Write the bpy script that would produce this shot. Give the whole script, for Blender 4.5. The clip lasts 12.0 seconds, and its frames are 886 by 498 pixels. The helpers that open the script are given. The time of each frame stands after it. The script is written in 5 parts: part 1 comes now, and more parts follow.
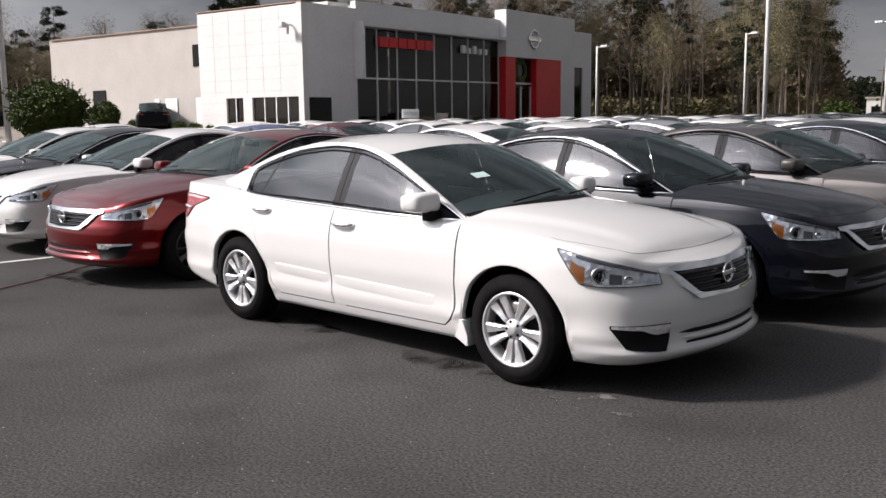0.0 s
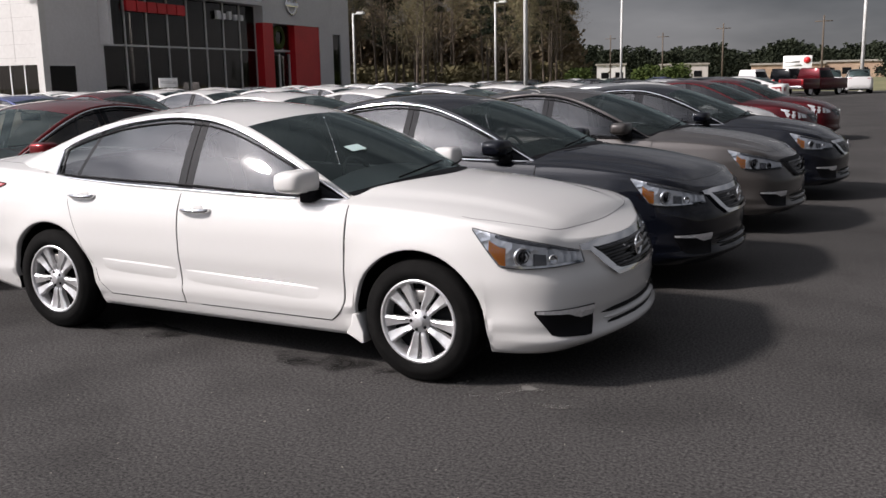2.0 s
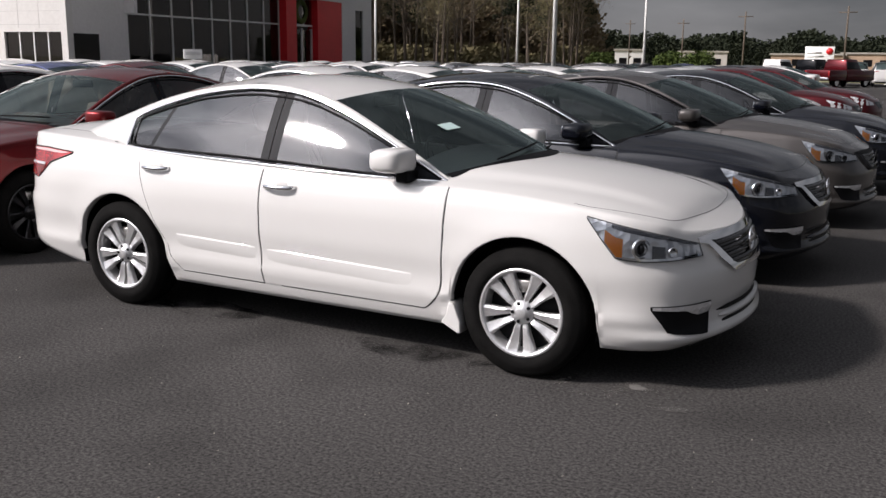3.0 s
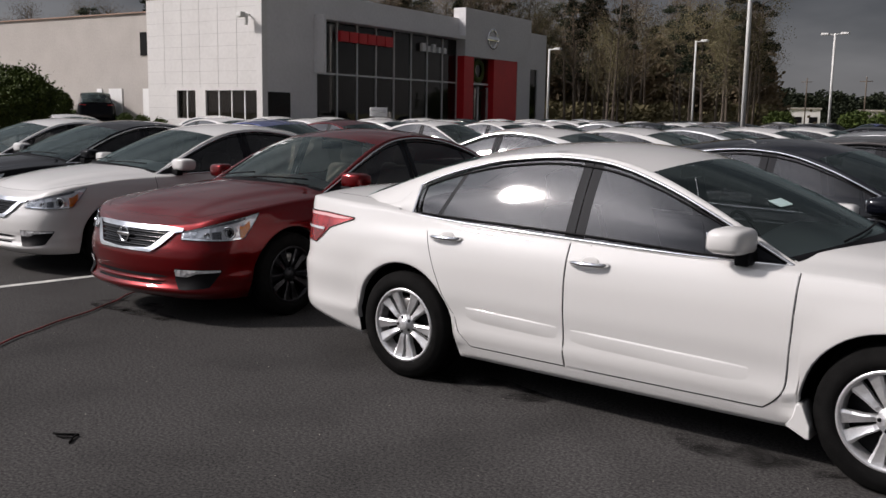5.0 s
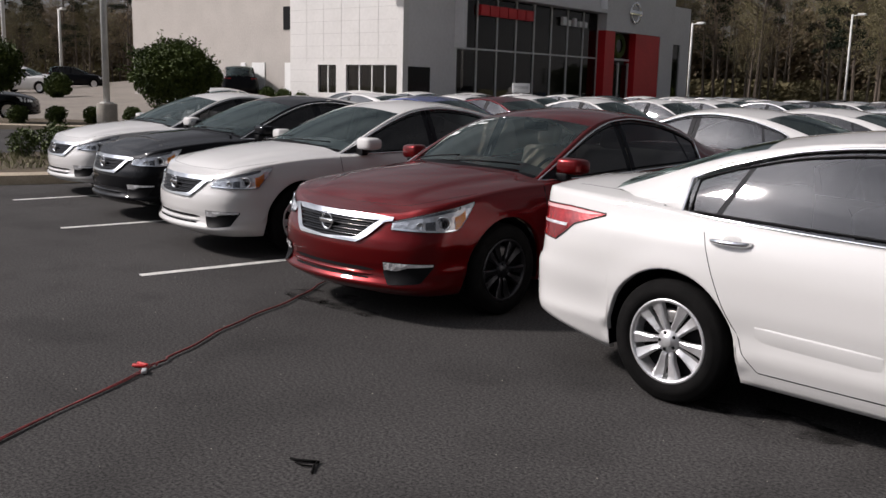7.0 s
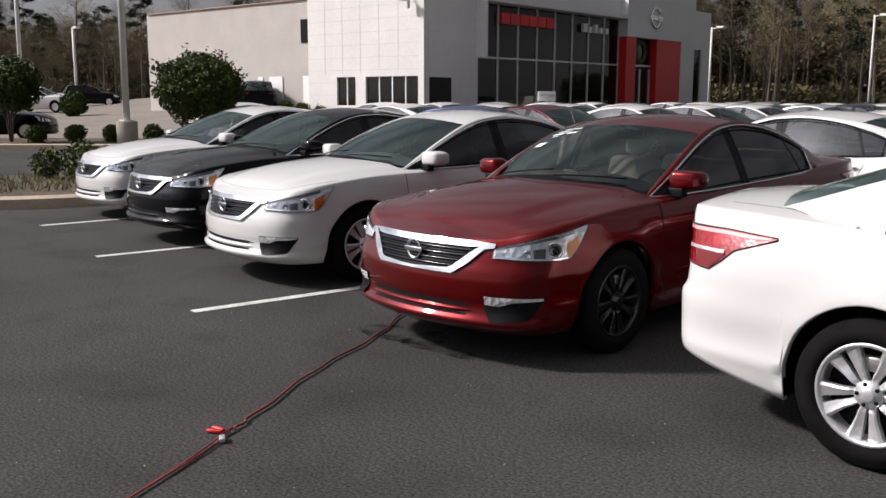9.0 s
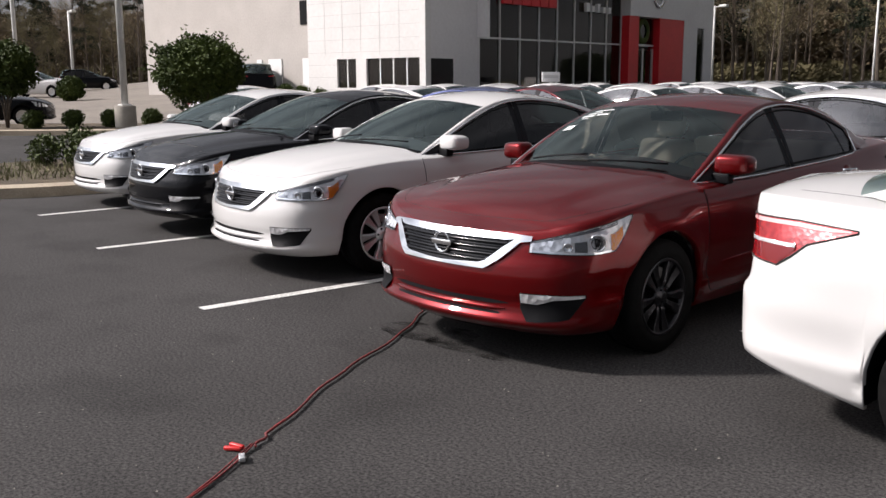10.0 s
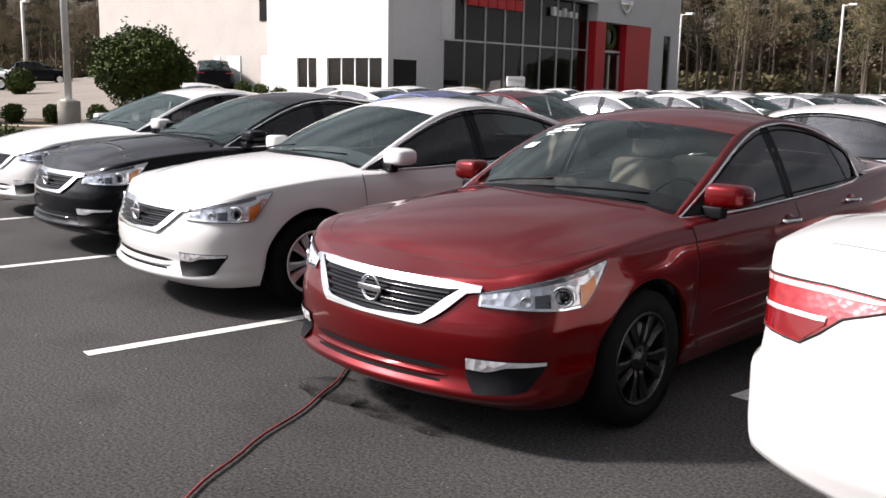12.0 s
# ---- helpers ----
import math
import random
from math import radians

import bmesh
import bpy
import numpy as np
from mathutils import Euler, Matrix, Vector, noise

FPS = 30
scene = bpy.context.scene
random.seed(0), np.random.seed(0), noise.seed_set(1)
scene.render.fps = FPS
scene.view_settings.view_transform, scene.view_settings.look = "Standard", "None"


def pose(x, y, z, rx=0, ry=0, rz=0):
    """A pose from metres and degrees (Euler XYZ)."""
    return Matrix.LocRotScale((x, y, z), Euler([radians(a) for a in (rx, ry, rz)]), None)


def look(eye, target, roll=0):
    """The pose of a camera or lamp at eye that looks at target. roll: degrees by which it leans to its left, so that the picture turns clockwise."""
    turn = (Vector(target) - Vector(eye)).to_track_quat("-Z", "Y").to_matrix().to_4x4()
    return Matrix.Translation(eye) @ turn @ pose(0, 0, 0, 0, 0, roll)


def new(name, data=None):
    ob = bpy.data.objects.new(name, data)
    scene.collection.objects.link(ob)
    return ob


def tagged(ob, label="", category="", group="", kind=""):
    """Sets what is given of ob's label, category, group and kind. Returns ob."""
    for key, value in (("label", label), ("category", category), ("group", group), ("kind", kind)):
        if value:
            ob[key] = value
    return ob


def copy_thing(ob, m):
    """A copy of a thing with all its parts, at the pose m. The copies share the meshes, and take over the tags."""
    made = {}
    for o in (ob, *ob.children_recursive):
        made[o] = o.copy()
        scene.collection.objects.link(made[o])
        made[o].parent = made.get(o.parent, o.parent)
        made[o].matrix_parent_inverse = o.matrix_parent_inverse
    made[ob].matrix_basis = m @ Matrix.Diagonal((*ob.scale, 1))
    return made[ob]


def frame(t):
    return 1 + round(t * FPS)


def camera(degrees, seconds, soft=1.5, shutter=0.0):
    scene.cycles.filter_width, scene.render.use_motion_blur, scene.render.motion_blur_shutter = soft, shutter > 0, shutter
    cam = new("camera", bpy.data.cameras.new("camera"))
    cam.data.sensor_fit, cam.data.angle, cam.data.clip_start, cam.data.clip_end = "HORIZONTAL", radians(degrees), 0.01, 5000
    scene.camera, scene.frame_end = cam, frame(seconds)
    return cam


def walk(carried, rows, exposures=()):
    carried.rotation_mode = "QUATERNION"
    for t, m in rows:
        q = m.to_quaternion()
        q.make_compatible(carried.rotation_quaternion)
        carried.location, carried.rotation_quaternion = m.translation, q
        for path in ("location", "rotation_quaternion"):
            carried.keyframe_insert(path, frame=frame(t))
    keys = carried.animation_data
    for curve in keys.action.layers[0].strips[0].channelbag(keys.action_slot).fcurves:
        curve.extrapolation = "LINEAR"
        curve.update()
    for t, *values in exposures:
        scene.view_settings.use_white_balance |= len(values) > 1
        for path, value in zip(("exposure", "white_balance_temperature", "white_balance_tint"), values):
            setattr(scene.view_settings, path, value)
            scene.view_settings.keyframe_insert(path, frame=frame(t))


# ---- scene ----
cam = camera(51.0, 12.0)
EXPOSURES = [(0, 0.38, 6500, 15), (1, 0.13, 6500, 15), (2.5, 0.12, 6500, 15), (4.5, -0.31, 6500, 15), (5.5, -0.40, 6500, 15), (7, -0.22, 6500, 15), (7.7, -0.15, 6500, 15), (9.5, 0.2, 6500, 15), (10.5, 0.42, 6500, 15), (12, 0.77, 6500, 15)]
PATH = [
    (0, (4.788, -5.083, 1.598), (3.43, -3.643, 1.313), -0.7),
    (0.5, (4.483, -5.094, 1.6), (3.229, -3.571, 1.27), -2.4),
    (1, (4.238, -5.041, 1.583), (3.09, -3.445, 1.216), -1.4),
    (1.5, (4.003, -5.009, 1.586), (2.967, -3.346, 1.184), -1.6),
    (2, (3.756, -5.005, 1.586), (2.825, -3.271, 1.227), -1.2),
    (2.5, (3.448, -5.015, 1.571), (2.557, -3.269, 1.177), -1.2),
    (2.7, (3.349, -4.986, 1.562), (2.428, -3.257, 1.156), 0.0),
    (4.5, (2.473, -5.089, 1.623), (1.388, -3.434, 1.331), -0.7),
    (5, (2.273, -5.104, 1.613), (1.039, -3.556, 1.327), 0.9),
    (5.5, (1.936, -5.016, 1.625), (0.607, -3.542, 1.376), 0.7),
    (6, (1.725, -5.016, 1.62), (0.326, -3.614, 1.344), 0.5),
    (6.5, (1.458, -5.065, 1.628), (0.068, -3.654, 1.347), -0.8),
    (7, (1.188, -5.024, 1.617), (-0.23, -3.655, 1.275), 1.4),
    (7.5, (0.932, -4.965, 1.597), (-0.535, -3.646, 1.267), 1.1),
    (7.7, (0.835, -4.944, 1.603), (-0.643, -3.638, 1.275), 1.5),
    (9.3, (0.004, -4.78, 1.577), (-1.43, -3.422, 1.257), 0.1),
    (9.5, (-0.087, -4.749, 1.605), (-1.529, -3.403, 1.271), 0.5),
    (10, (-0.289, -4.649, 1.571), (-1.723, -3.301, 1.214), -0.3),
    (10.5, (-0.492, -4.501, 1.581), (-1.912, -3.13, 1.258), 1.8),
    (11, (-0.657, -4.284, 1.592), (-2.06, -2.909, 1.216), 1.7),
    (11.5, (-0.793, -3.994, 1.587), (-2.233, -2.649, 1.248), 3.1),
    (12, (-0.956, -3.808, 1.597), (-2.335, -2.403, 1.244), 1.1),
]
walk(cam, [(t, look(eye, target, roll)) for t, eye, target, roll in PATH], exposures=EXPOSURES)

# ---------------------------------------------------------------- world, sun
SUN_AZ, SUN_EL = radians(223.7), radians(37)
sun_dir = Vector((math.cos(SUN_EL) * math.cos(SUN_AZ), math.cos(SUN_EL) * math.sin(SUN_AZ), math.sin(SUN_EL)))
world = bpy.data.worlds.new("sky")
scene.world = world
world.use_nodes = True
wn, wl = world.node_tree.nodes, world.node_tree.links
wn.clear()
w_out, w_bg = wn.new("ShaderNodeOutputWorld"), wn.new("ShaderNodeBackground")
w_sky = wn.new("ShaderNodeTexSky")
w_sky.sky_type, w_sky.sun_disc = "NISHITA", False
w_sky.sun_elevation, w_sky.sun_rotation = SUN_EL, math.pi / 2 - SUN_AZ
w_tc, w_map, w_noise = wn.new("ShaderNodeTexCoord"), wn.new("ShaderNodeMapping"), wn.new("ShaderNodeTexNoise")
w_map.inputs["Scale"].default_value = (2.0, 2.0, 7.0)
w_noise.inputs["Scale"].default_value, w_noise.inputs["Detail"].default_value = 1.6, 6.0
w_ramp = wn.new("ShaderNodeValToRGB")
w_ramp.color_ramp.elements[0].position, w_ramp.color_ramp.elements[0].color = 0.36, (2.9, 3.05, 3.3, 1)
w_ramp.color_ramp.elements[1].position, w_ramp.color_ramp.elements[1].color = 0.68, (7.0, 7.1, 7.3, 1)
w_mix = wn.new("ShaderNodeMix")
w_mix.data_type = "RGBA"
w_mix.inputs["Factor"].default_value = 0.88
wl.new(w_tc.outputs["Generated"], w_map.inputs["Vector"])
wl.new(w_map.outputs["Vector"], w_noise.inputs["Vector"])
wl.new(w_noise.outputs["Fac"], w_ramp.inputs["Fac"])
wl.new(w_sky.outputs["Color"], w_mix.inputs["A"])
wl.new(w_ramp.outputs["Color"], w_mix.inputs["B"])
# clouds are brighter towards the sun
w_dot, w_max, w_pow, w_gain, w_mul = (wn.new(k) for k in ("ShaderNodeVectorMath", "ShaderNodeMath", "ShaderNodeMath", "ShaderNodeMath", "ShaderNodeVectorMath"))
w_dot.operation, w_max.operation, w_pow.operation, w_gain.operation, w_mul.operation = "DOT_PRODUCT", "MAXIMUM", "POWER", "MULTIPLY_ADD", "SCALE"
w_dot.inputs[1].default_value = sun_dir
w_max.inputs[1].default_value, w_pow.inputs[1].default_value = 0.0, 2.5
w_gain.inputs[1].default_value, w_gain.inputs[2].default_value = 3.0, 0.58
wl.new(w_tc.outputs["Generated"], w_dot.inputs[0])
wl.new(w_dot.outputs["Value"], w_max.inputs[0])
wl.new(w_max.outputs[0], w_pow.inputs[0])
wl.new(w_pow.outputs[0], w_gain.inputs[0])
wl.new(w_mix.outputs["Result"], w_mul.inputs[0])
# the sun's veil shines broadly through thin cloud
w_halo, w_sum = wn.new("ShaderNodeMath"), wn.new("ShaderNodeMath")
w_halo.operation, w_sum.operation = "POWER", "MULTIPLY_ADD"
w_halo.inputs[1].default_value, w_sum.inputs[1].default_value = 28.0, 13.0
wl.new(w_max.outputs[0], w_halo.inputs[0])
wl.new(w_halo.outputs[0], w_sum.inputs[0])
wl.new(w_gain.outputs[0], w_sum.inputs[2])
wl.new(w_sum.outputs[0], w_mul.inputs["Scale"])
wl.new(w_mul.outputs["Vector"], w_bg.inputs["Color"])
w_bg.inputs["Strength"].default_value = 0.058
wl.new(w_bg.outputs["Background"], w_out.inputs["Surface"])
sun_data = bpy.data.lights.new("sun", "SUN")
sun_data.energy, sun_data.angle, sun_data.color = 4.7, radians(5.0), (1.0, 0.94, 0.88)
sun = new("sun", sun_data)
sun.matrix_world = look(sun_dir * 50, (0, 0, 0))

# ---------------------------------------------------------------- materials
def bsdf(name, color, rough=0.5, metal=0.0, coat=0.0, spec=0.5):
    m = bpy.data.materials.new(name)
    m.use_nodes = True
    b = m.node_tree.nodes["Principled BSDF"]
    b.inputs["Base Color"].default_value = (*color, 1)
    b.inputs["Roughness"].default_value = rough
    b.inputs["Metallic"].default_value = metal
    b.inputs["Coat Weight"].default_value = coat
    b.inputs["Coat Roughness"].default_value = 0.04
    b.inputs["Specular IOR Level"].default_value = spec
    return m


def varied(m, c1, c2, scale, fine=0.0, bump=0.0, coords="Object", stretch=(1, 1, 1), rough=None, c3=None, bump_dist=0.01):
    """Mottles the base colour between c1 and c2 at two scales, with optional relief."""
    n, l = m.node_tree.nodes, m.node_tree.links
    b = n["Principled BSDF"]
    tc, mp = n.new("ShaderNodeTexCoord"), n.new("ShaderNodeMapping")
    mp.inputs["Scale"].default_value = stretch
    l.new(tc.outputs[coords], mp.inputs["Vector"])
    t1, t2 = n.new("ShaderNodeTexNoise"), n.new("ShaderNodeTexNoise")
    t1.inputs["Scale"].default_value, t1.inputs["Detail"].default_value = scale, 5
    t2.inputs["Scale"].default_value, t2.inputs["Detail"].default_value = fine or scale * 12, 3
    add = n.new("ShaderNodeMath")
    add.operation = "MULTIPLY_ADD"
    add.inputs[1].default_value, add.inputs[2].default_value = 0.5, 0.0
    half = n.new("ShaderNodeMath")
    half.operation = "MULTIPLY_ADD"
    half.inputs[1].default_value = 0.5
    for t in (t1, t2):
        l.new(mp.outputs["Vector"], t.inputs["Vector"])
    l.new(t1.outputs["Fac"], add.inputs[0])
    l.new(t2.outputs["Fac"], half.inputs[0])
    l.new(add.outputs[0], half.inputs[2])
    r = n.new("ShaderNodeValToRGB")
    r.color_ramp.elements[0].position, r.color_ramp.elements[0].color = 0.36, (*c1, 1)
    r.color_ramp.elements[1].position, r.color_ramp.elements[1].color = 0.64, (*c2, 1)
    l.new(half.outputs[0], r.inputs["Fac"])
    l.new(r.outputs["Color"], b.inputs["Base Color"])
    if bump:
        bp = n.new("ShaderNodeBump")
        bp.inputs["Strength"].default_value, bp.inputs["Distance"].default_value = bump, bump_dist
        l.new(t2.outputs["Fac"], bp.inputs["Height"])
        l.new(bp.outputs["Normal"], b.inputs["Normal"])
    if rough:
        mr = n.new("ShaderNodeMapRange")
        mr.inputs["To Min"].default_value, mr.inputs["To Max"].default_value = rough
        l.new(t1.outputs["Fac"], mr.inputs["Value"])
        l.new(mr.outputs["Result"], b.inputs["Roughness"])
    return m


def paint(name, color, metal=0.0, rough=0.4, spec=0.1, coat=1.0, ior=1.5):
    m = bsdf(name, color, rough, metal, coat, spec)
    m.node_tree.nodes["Principled BSDF"].inputs["Coat IOR"].default_value = ior
    n, l = m.node_tree.nodes, m.node_tree.links
    b = n["Principled BSDF"]
    t = n.new("ShaderNodeTexNoise")
    t.inputs["Scale"].default_value, t.inputs["Detail"].default_value = 6.0, 5
    mr = n.new("ShaderNodeMapRange")
    mr.inputs["To Min"].default_value, mr.inputs["To Max"].default_value = 0.015, 0.06
    tc = n.new("ShaderNodeTexCoord")
    l.new(tc.outputs["Object"], t.inputs["Vector"])
    l.new(t.outputs["Fac"], mr.inputs["Value"])
    l.new(mr.outputs["Result"], b.inputs["Coat Roughness"])
    return m


def tinted(name, tint, gloss=(0.9, 0.95, 1.0), ior=1.5, rough=0.015):
    """Thin dark glass: what lies behind shows through its tint, under a sharp reflection."""
    m = bpy.data.materials.new(name)
    m.use_nodes = True
    n, l = m.node_tree.nodes, m.node_tree.links
    n.clear()
    out, mix, tr, gl, fr = (n.new("ShaderNode" + k) for k in ("OutputMaterial", "MixShader", "BsdfTransparent", "BsdfGlossy", "Fresnel"))
    tr.inputs["Color"].default_value = (*tint, 1)
    gl.inputs["Color"].default_value, gl.inputs["Roughness"].default_value = (*gloss, 1), rough
    fr.inputs["IOR"].default_value = ior
    l.new(fr.outputs[0], mix.inputs[0])
    l.new(tr.outputs[0], mix.inputs[1])
    l.new(gl.outputs[0], mix.inputs[2])
    l.new(mix.outputs[0], out.inputs["Surface"])
    return m


def faceted(m, scale, strength):
    """Moulded facets that break up the reflection of a lamp."""
    n, l = m.node_tree.nodes, m.node_tree.links
    tc, v, bp = n.new("ShaderNodeTexCoord"), n.new("ShaderNodeTexVoronoi"), n.new("ShaderNodeBump")
    v.inputs["Scale"].default_value = scale
    bp.inputs["Strength"].default_value, bp.inputs["Distance"].default_value = strength, 0.012
    l.new(tc.outputs["Object"], v.inputs["Vector"])
    l.new(v.outputs["Distance"], bp.inputs["Height"])
    l.new(bp.outputs["Normal"], n["Principled BSDF"].inputs["Normal"])
    return m


P_WHITE = paint("pearl_white_paint", (0.60, 0.594, 0.585))
P_RED = paint("dark_red_paint", (0.125, 0.0010, 0.0020), 0.6, 0.28, coat=1.0, ior=1.36)
P_BLACK = paint("black_paint", (0.003, 0.0033, 0.0045), spec=0.02, coat=0.85, ior=1.3)
P_NAVY = paint("navy_paint", (0.0032, 0.004, 0.0072), spec=0.03, coat=1.0, ior=1.45)
P_GREY = paint("warm_grey_paint", (0.066, 0.060, 0.057), 0.4, coat=1.0, ior=1.5)
P_SILVER = paint("silver_paint", (0.46, 0.47, 0.48), 0.6)
P_BLUE = paint("blue_paint", (0.04, 0.055, 0.16), 0.3)
P_MAROON = paint("maroon_paint", (0.065, 0.003, 0.006), 0.5, coat=0.8, ior=1.38)
CHROME = bsdf("chrome", (0.88, 0.88, 0.89), 0.07, 1.0)
ALLOY = varied(bsdf("alloy", (0.7, 0.7, 0.71), 0.3, 0.7), (0.66, 0.66, 0.67), (0.78, 0.78, 0.79), 9)
STEEL = varied(bsdf("cast_steel", (0.3, 0.3, 0.3), 0.4, 0.8), (0.22, 0.21, 0.2), (0.42, 0.41, 0.4), 30)
DARK_ALLOY = bsdf("black_alloy", (0.035, 0.035, 0.038), 0.28, 0.8)
RUBBER = varied(bsdf("rubber", (0.02, 0.02, 0.02), 0.85, 0, 0, 0.06), (0.0045, 0.0045, 0.0045), (0.010, 0.0097, 0.0095), 14, bump=0.2)
BLACK_TRIM = bsdf("black_plastic", (0.006, 0.006, 0.007), 0.5, 0, 0, 0.10)
GLOSS_BLACK = bsdf("gloss_black", (0.006, 0.006, 0.007), 0.12, 0, 0, 0.2)
SLAT = bsdf("satin_black_slat", (0.006, 0.006, 0.007), 0.14, 0.0, 0.0, 0.25)
SHADOW_GAP = bsdf("panel_gap", (0.02, 0.02, 0.02), 0.9)
PILLAR = bsdf("pillar_film", (0.020, 0.021, 0.024), 0.5, 0, 0, 0.06)
GLASS = tinted("car_glass", (0.82, 0.89, 0.88), (0.84, 1.0, 0.97), ior=1.85)
GLASS_SIDE = tinted("dark_tinted_glass", (0.24, 0.24, 0.24), (0.95, 0.95, 0.97), ior=1.64, rough=0.045)
LENS_CLEAR = tinted("clear_lens", (0.93, 0.94, 0.95), ior=1.4)
AMBER = bsdf("amber_reflector", (0.85, 0.27, 0.02), 0.2, 0, 0.6)
RED_LENS = faceted(varied(bsdf("red_lens", (0.50, 0.012, 0.018), 0.25, 0.3, 1.0), (0.22, 0.004, 0.008), (0.46, 0.016, 0.018), 9, 30), 40, 0.12)
PALE_LENS = bsdf("pale_red_lens", (0.72, 0.42, 0.42), 0.2, 0, 1.0)
RED_LENS_DARK = bsdf("dark_red_lens", (0.16, 0.004, 0.007), 0.15, 0, 1.0)
REFLECTOR = faceted(varied(bsdf("lamp_reflector", (0.8, 0.8, 0.82), 0.2, 0.6), (0.72, 0.73, 0.75), (0.95, 0.95, 0.97), 16), 24, 0.7)
SMOKED = faceted(bsdf("smoked_reflector", (0.16, 0.16, 0.17), 0.18, 0.8), 17, 0.4)
SEAT_BEIGE = varied(bsdf("beige_cloth", (0.42, 0.37, 0.30), 0.8), (0.50, 0.45, 0.36), (0.62, 0.56, 0.46), 8, bump=0.2)
SEAT_GREY = varied(bsdf("charcoal_cloth", (0.05, 0.05, 0.05), 0.85), (0.04, 0.04, 0.042), (0.075, 0.073, 0.07), 8, bump=0.2)
DASH = varied(bsdf("dashboard_plastic", (0.05, 0.05, 0.05), 0.6), (0.03, 0.03, 0.03), (0.05, 0.05, 0.05), 9)
TEAL_PAPER = bsdf("teal_paper", (0.42, 0.55, 0.54), 0.8)
PAPER = bsdf("paper", (0.6, 0.62, 0.62), 0.7)
ASPHALT = bpy.data.materials.new("asphalt")


def asphalt(m):
    m.use_nodes = True
    n, l = m.node_tree.nodes, m.node_tree.links
    b = n["Principled BSDF"]
    tc = n.new("ShaderNodeTexCoord")
    big, mid, grit = (n.new("ShaderNodeTexNoise") for _ in range(3))
    grit.inputs["Roughness"].default_value = 0.78
    for t, s, d in ((big, 0.35, 7), (mid, 1.3, 8), (grit, 62, 7)):
        t.inputs["Scale"].default_value, t.inputs["Detail"].default_value = s, d
        l.new(tc.outputs["Object"], t.inputs["Vector"])
    r1, r2, r3 = (n.new("ShaderNodeValToRGB") for _ in range(3))
    r1.color_ramp.elements[0].position, r1.color_ramp.elements[0].color = 0.3, (0.034, 0.0330, 0.0326, 1)
    r1.color_ramp.elements[1].position, r1.color_ramp.elements[1].color = 0.7, (0.053, 0.0512, 0.0507, 1)
    l.new(big.outputs["Fac"], r1.inputs["Fac"])
    r2.color_ramp.elements[0].position, r2.color_ramp.elements[0].color = 0.41, (0.40, 0.40, 0.40, 1)
    r2.color_ramp.elements[1].position, r2.color_ramp.elements[1].color = 0.60, (1.85, 1.83, 1.80, 1)
    l.new(grit.outputs["Fac"], r2.inputs["Fac"])
    r3.color_ramp.elements[0].position, r3.color_ramp.elements[0].color = 0.33, (0.62, 0.62, 0.62, 1)
    r3.color_ramp.elements[1].position, r3.color_ramp.elements[1].color = 0.50, (1, 1, 1, 1)
    l.new(mid.outputs["Fac"], r3.inputs["Fac"])
    m1, m2 = n.new("ShaderNodeMix"), n.new("ShaderNodeMix")
    for k in (m1, m2):
        k.data_type, k.blend_type = "RGBA", "MULTIPLY"
    m1.inputs["Factor"].default_value = 1.0
    m2.inputs["Factor"].default_value = 0.6
    l.new(r1.outputs["Color"], m1.inputs["A"])
    l.new(r2.outputs["Color"], m1.inputs["B"])
    l.new(m1.outputs["Result"], m2.inputs["A"])
    l.new(r3.outputs["Color"], m2.inputs["B"])
    l.new(m2.outputs["Result"], b.inputs["Base Color"])
    b.inputs["Roughness"].default_value = 0.9
    b.inputs["Specular IOR Level"].default_value = 0.15
    bp = n.new("ShaderNodeBump")
    bp.inputs["Strength"].default_value, bp.inputs["Distance"].default_value = 0.3, 0.003
    l.new(grit.outputs["Fac"], bp.inputs["Height"])
    l.new(bp.outputs["Normal"], b.inputs["Normal"])


asphalt(ASPHALT)
LINE_PAINT = varied(bsdf("line_paint", (0.6, 0.6, 0.57), 0.8), (0.36, 0.36, 0.34), (0.68, 0.68, 0.65), 5, 40)
CONCRETE = varied(bsdf("concrete", (0.4, 0.38, 0.34), 0.9), (0.22, 0.205, 0.18), (0.36, 0.335, 0.29), 2.5, 40, bump=0.3)
KERB = varied(bsdf("kerb_concrete", (0.4, 0.34, 0.26), 0.9), (0.30, 0.25, 0.185), (0.44, 0.37, 0.28), 2.5, 40, bump=0.3)
CONCRETE_DRIVE = varied(bsdf("drive_concrete", (0.36, 0.32, 0.27), 0.9), (0.15, 0.131, 0.111), (0.22, 0.193, 0.163), 0.4, 5, bump=0.2)


def patchy(m, scale, lo, hi):
    """Lets the ground show through a stain in irregular gaps."""
    n, l = m.node_tree.nodes, m.node_tree.links
    tc, t, r = n.new("ShaderNodeTexCoord"), n.new("ShaderNodeTexNoise"), n.new("ShaderNodeMapRange")
    t.inputs["Scale"].default_value, t.inputs["Detail"].default_value = scale, 8
    r.inputs["From Min"].default_value, r.inputs["From Max"].default_value = lo, hi
    l.new(tc.outputs["Object"], t.inputs["Vector"])
    l.new(t.outputs["Fac"], r.inputs["Value"])
    l.new(r.outputs["Result"], n["Principled BSDF"].inputs["Alpha"])
    return m


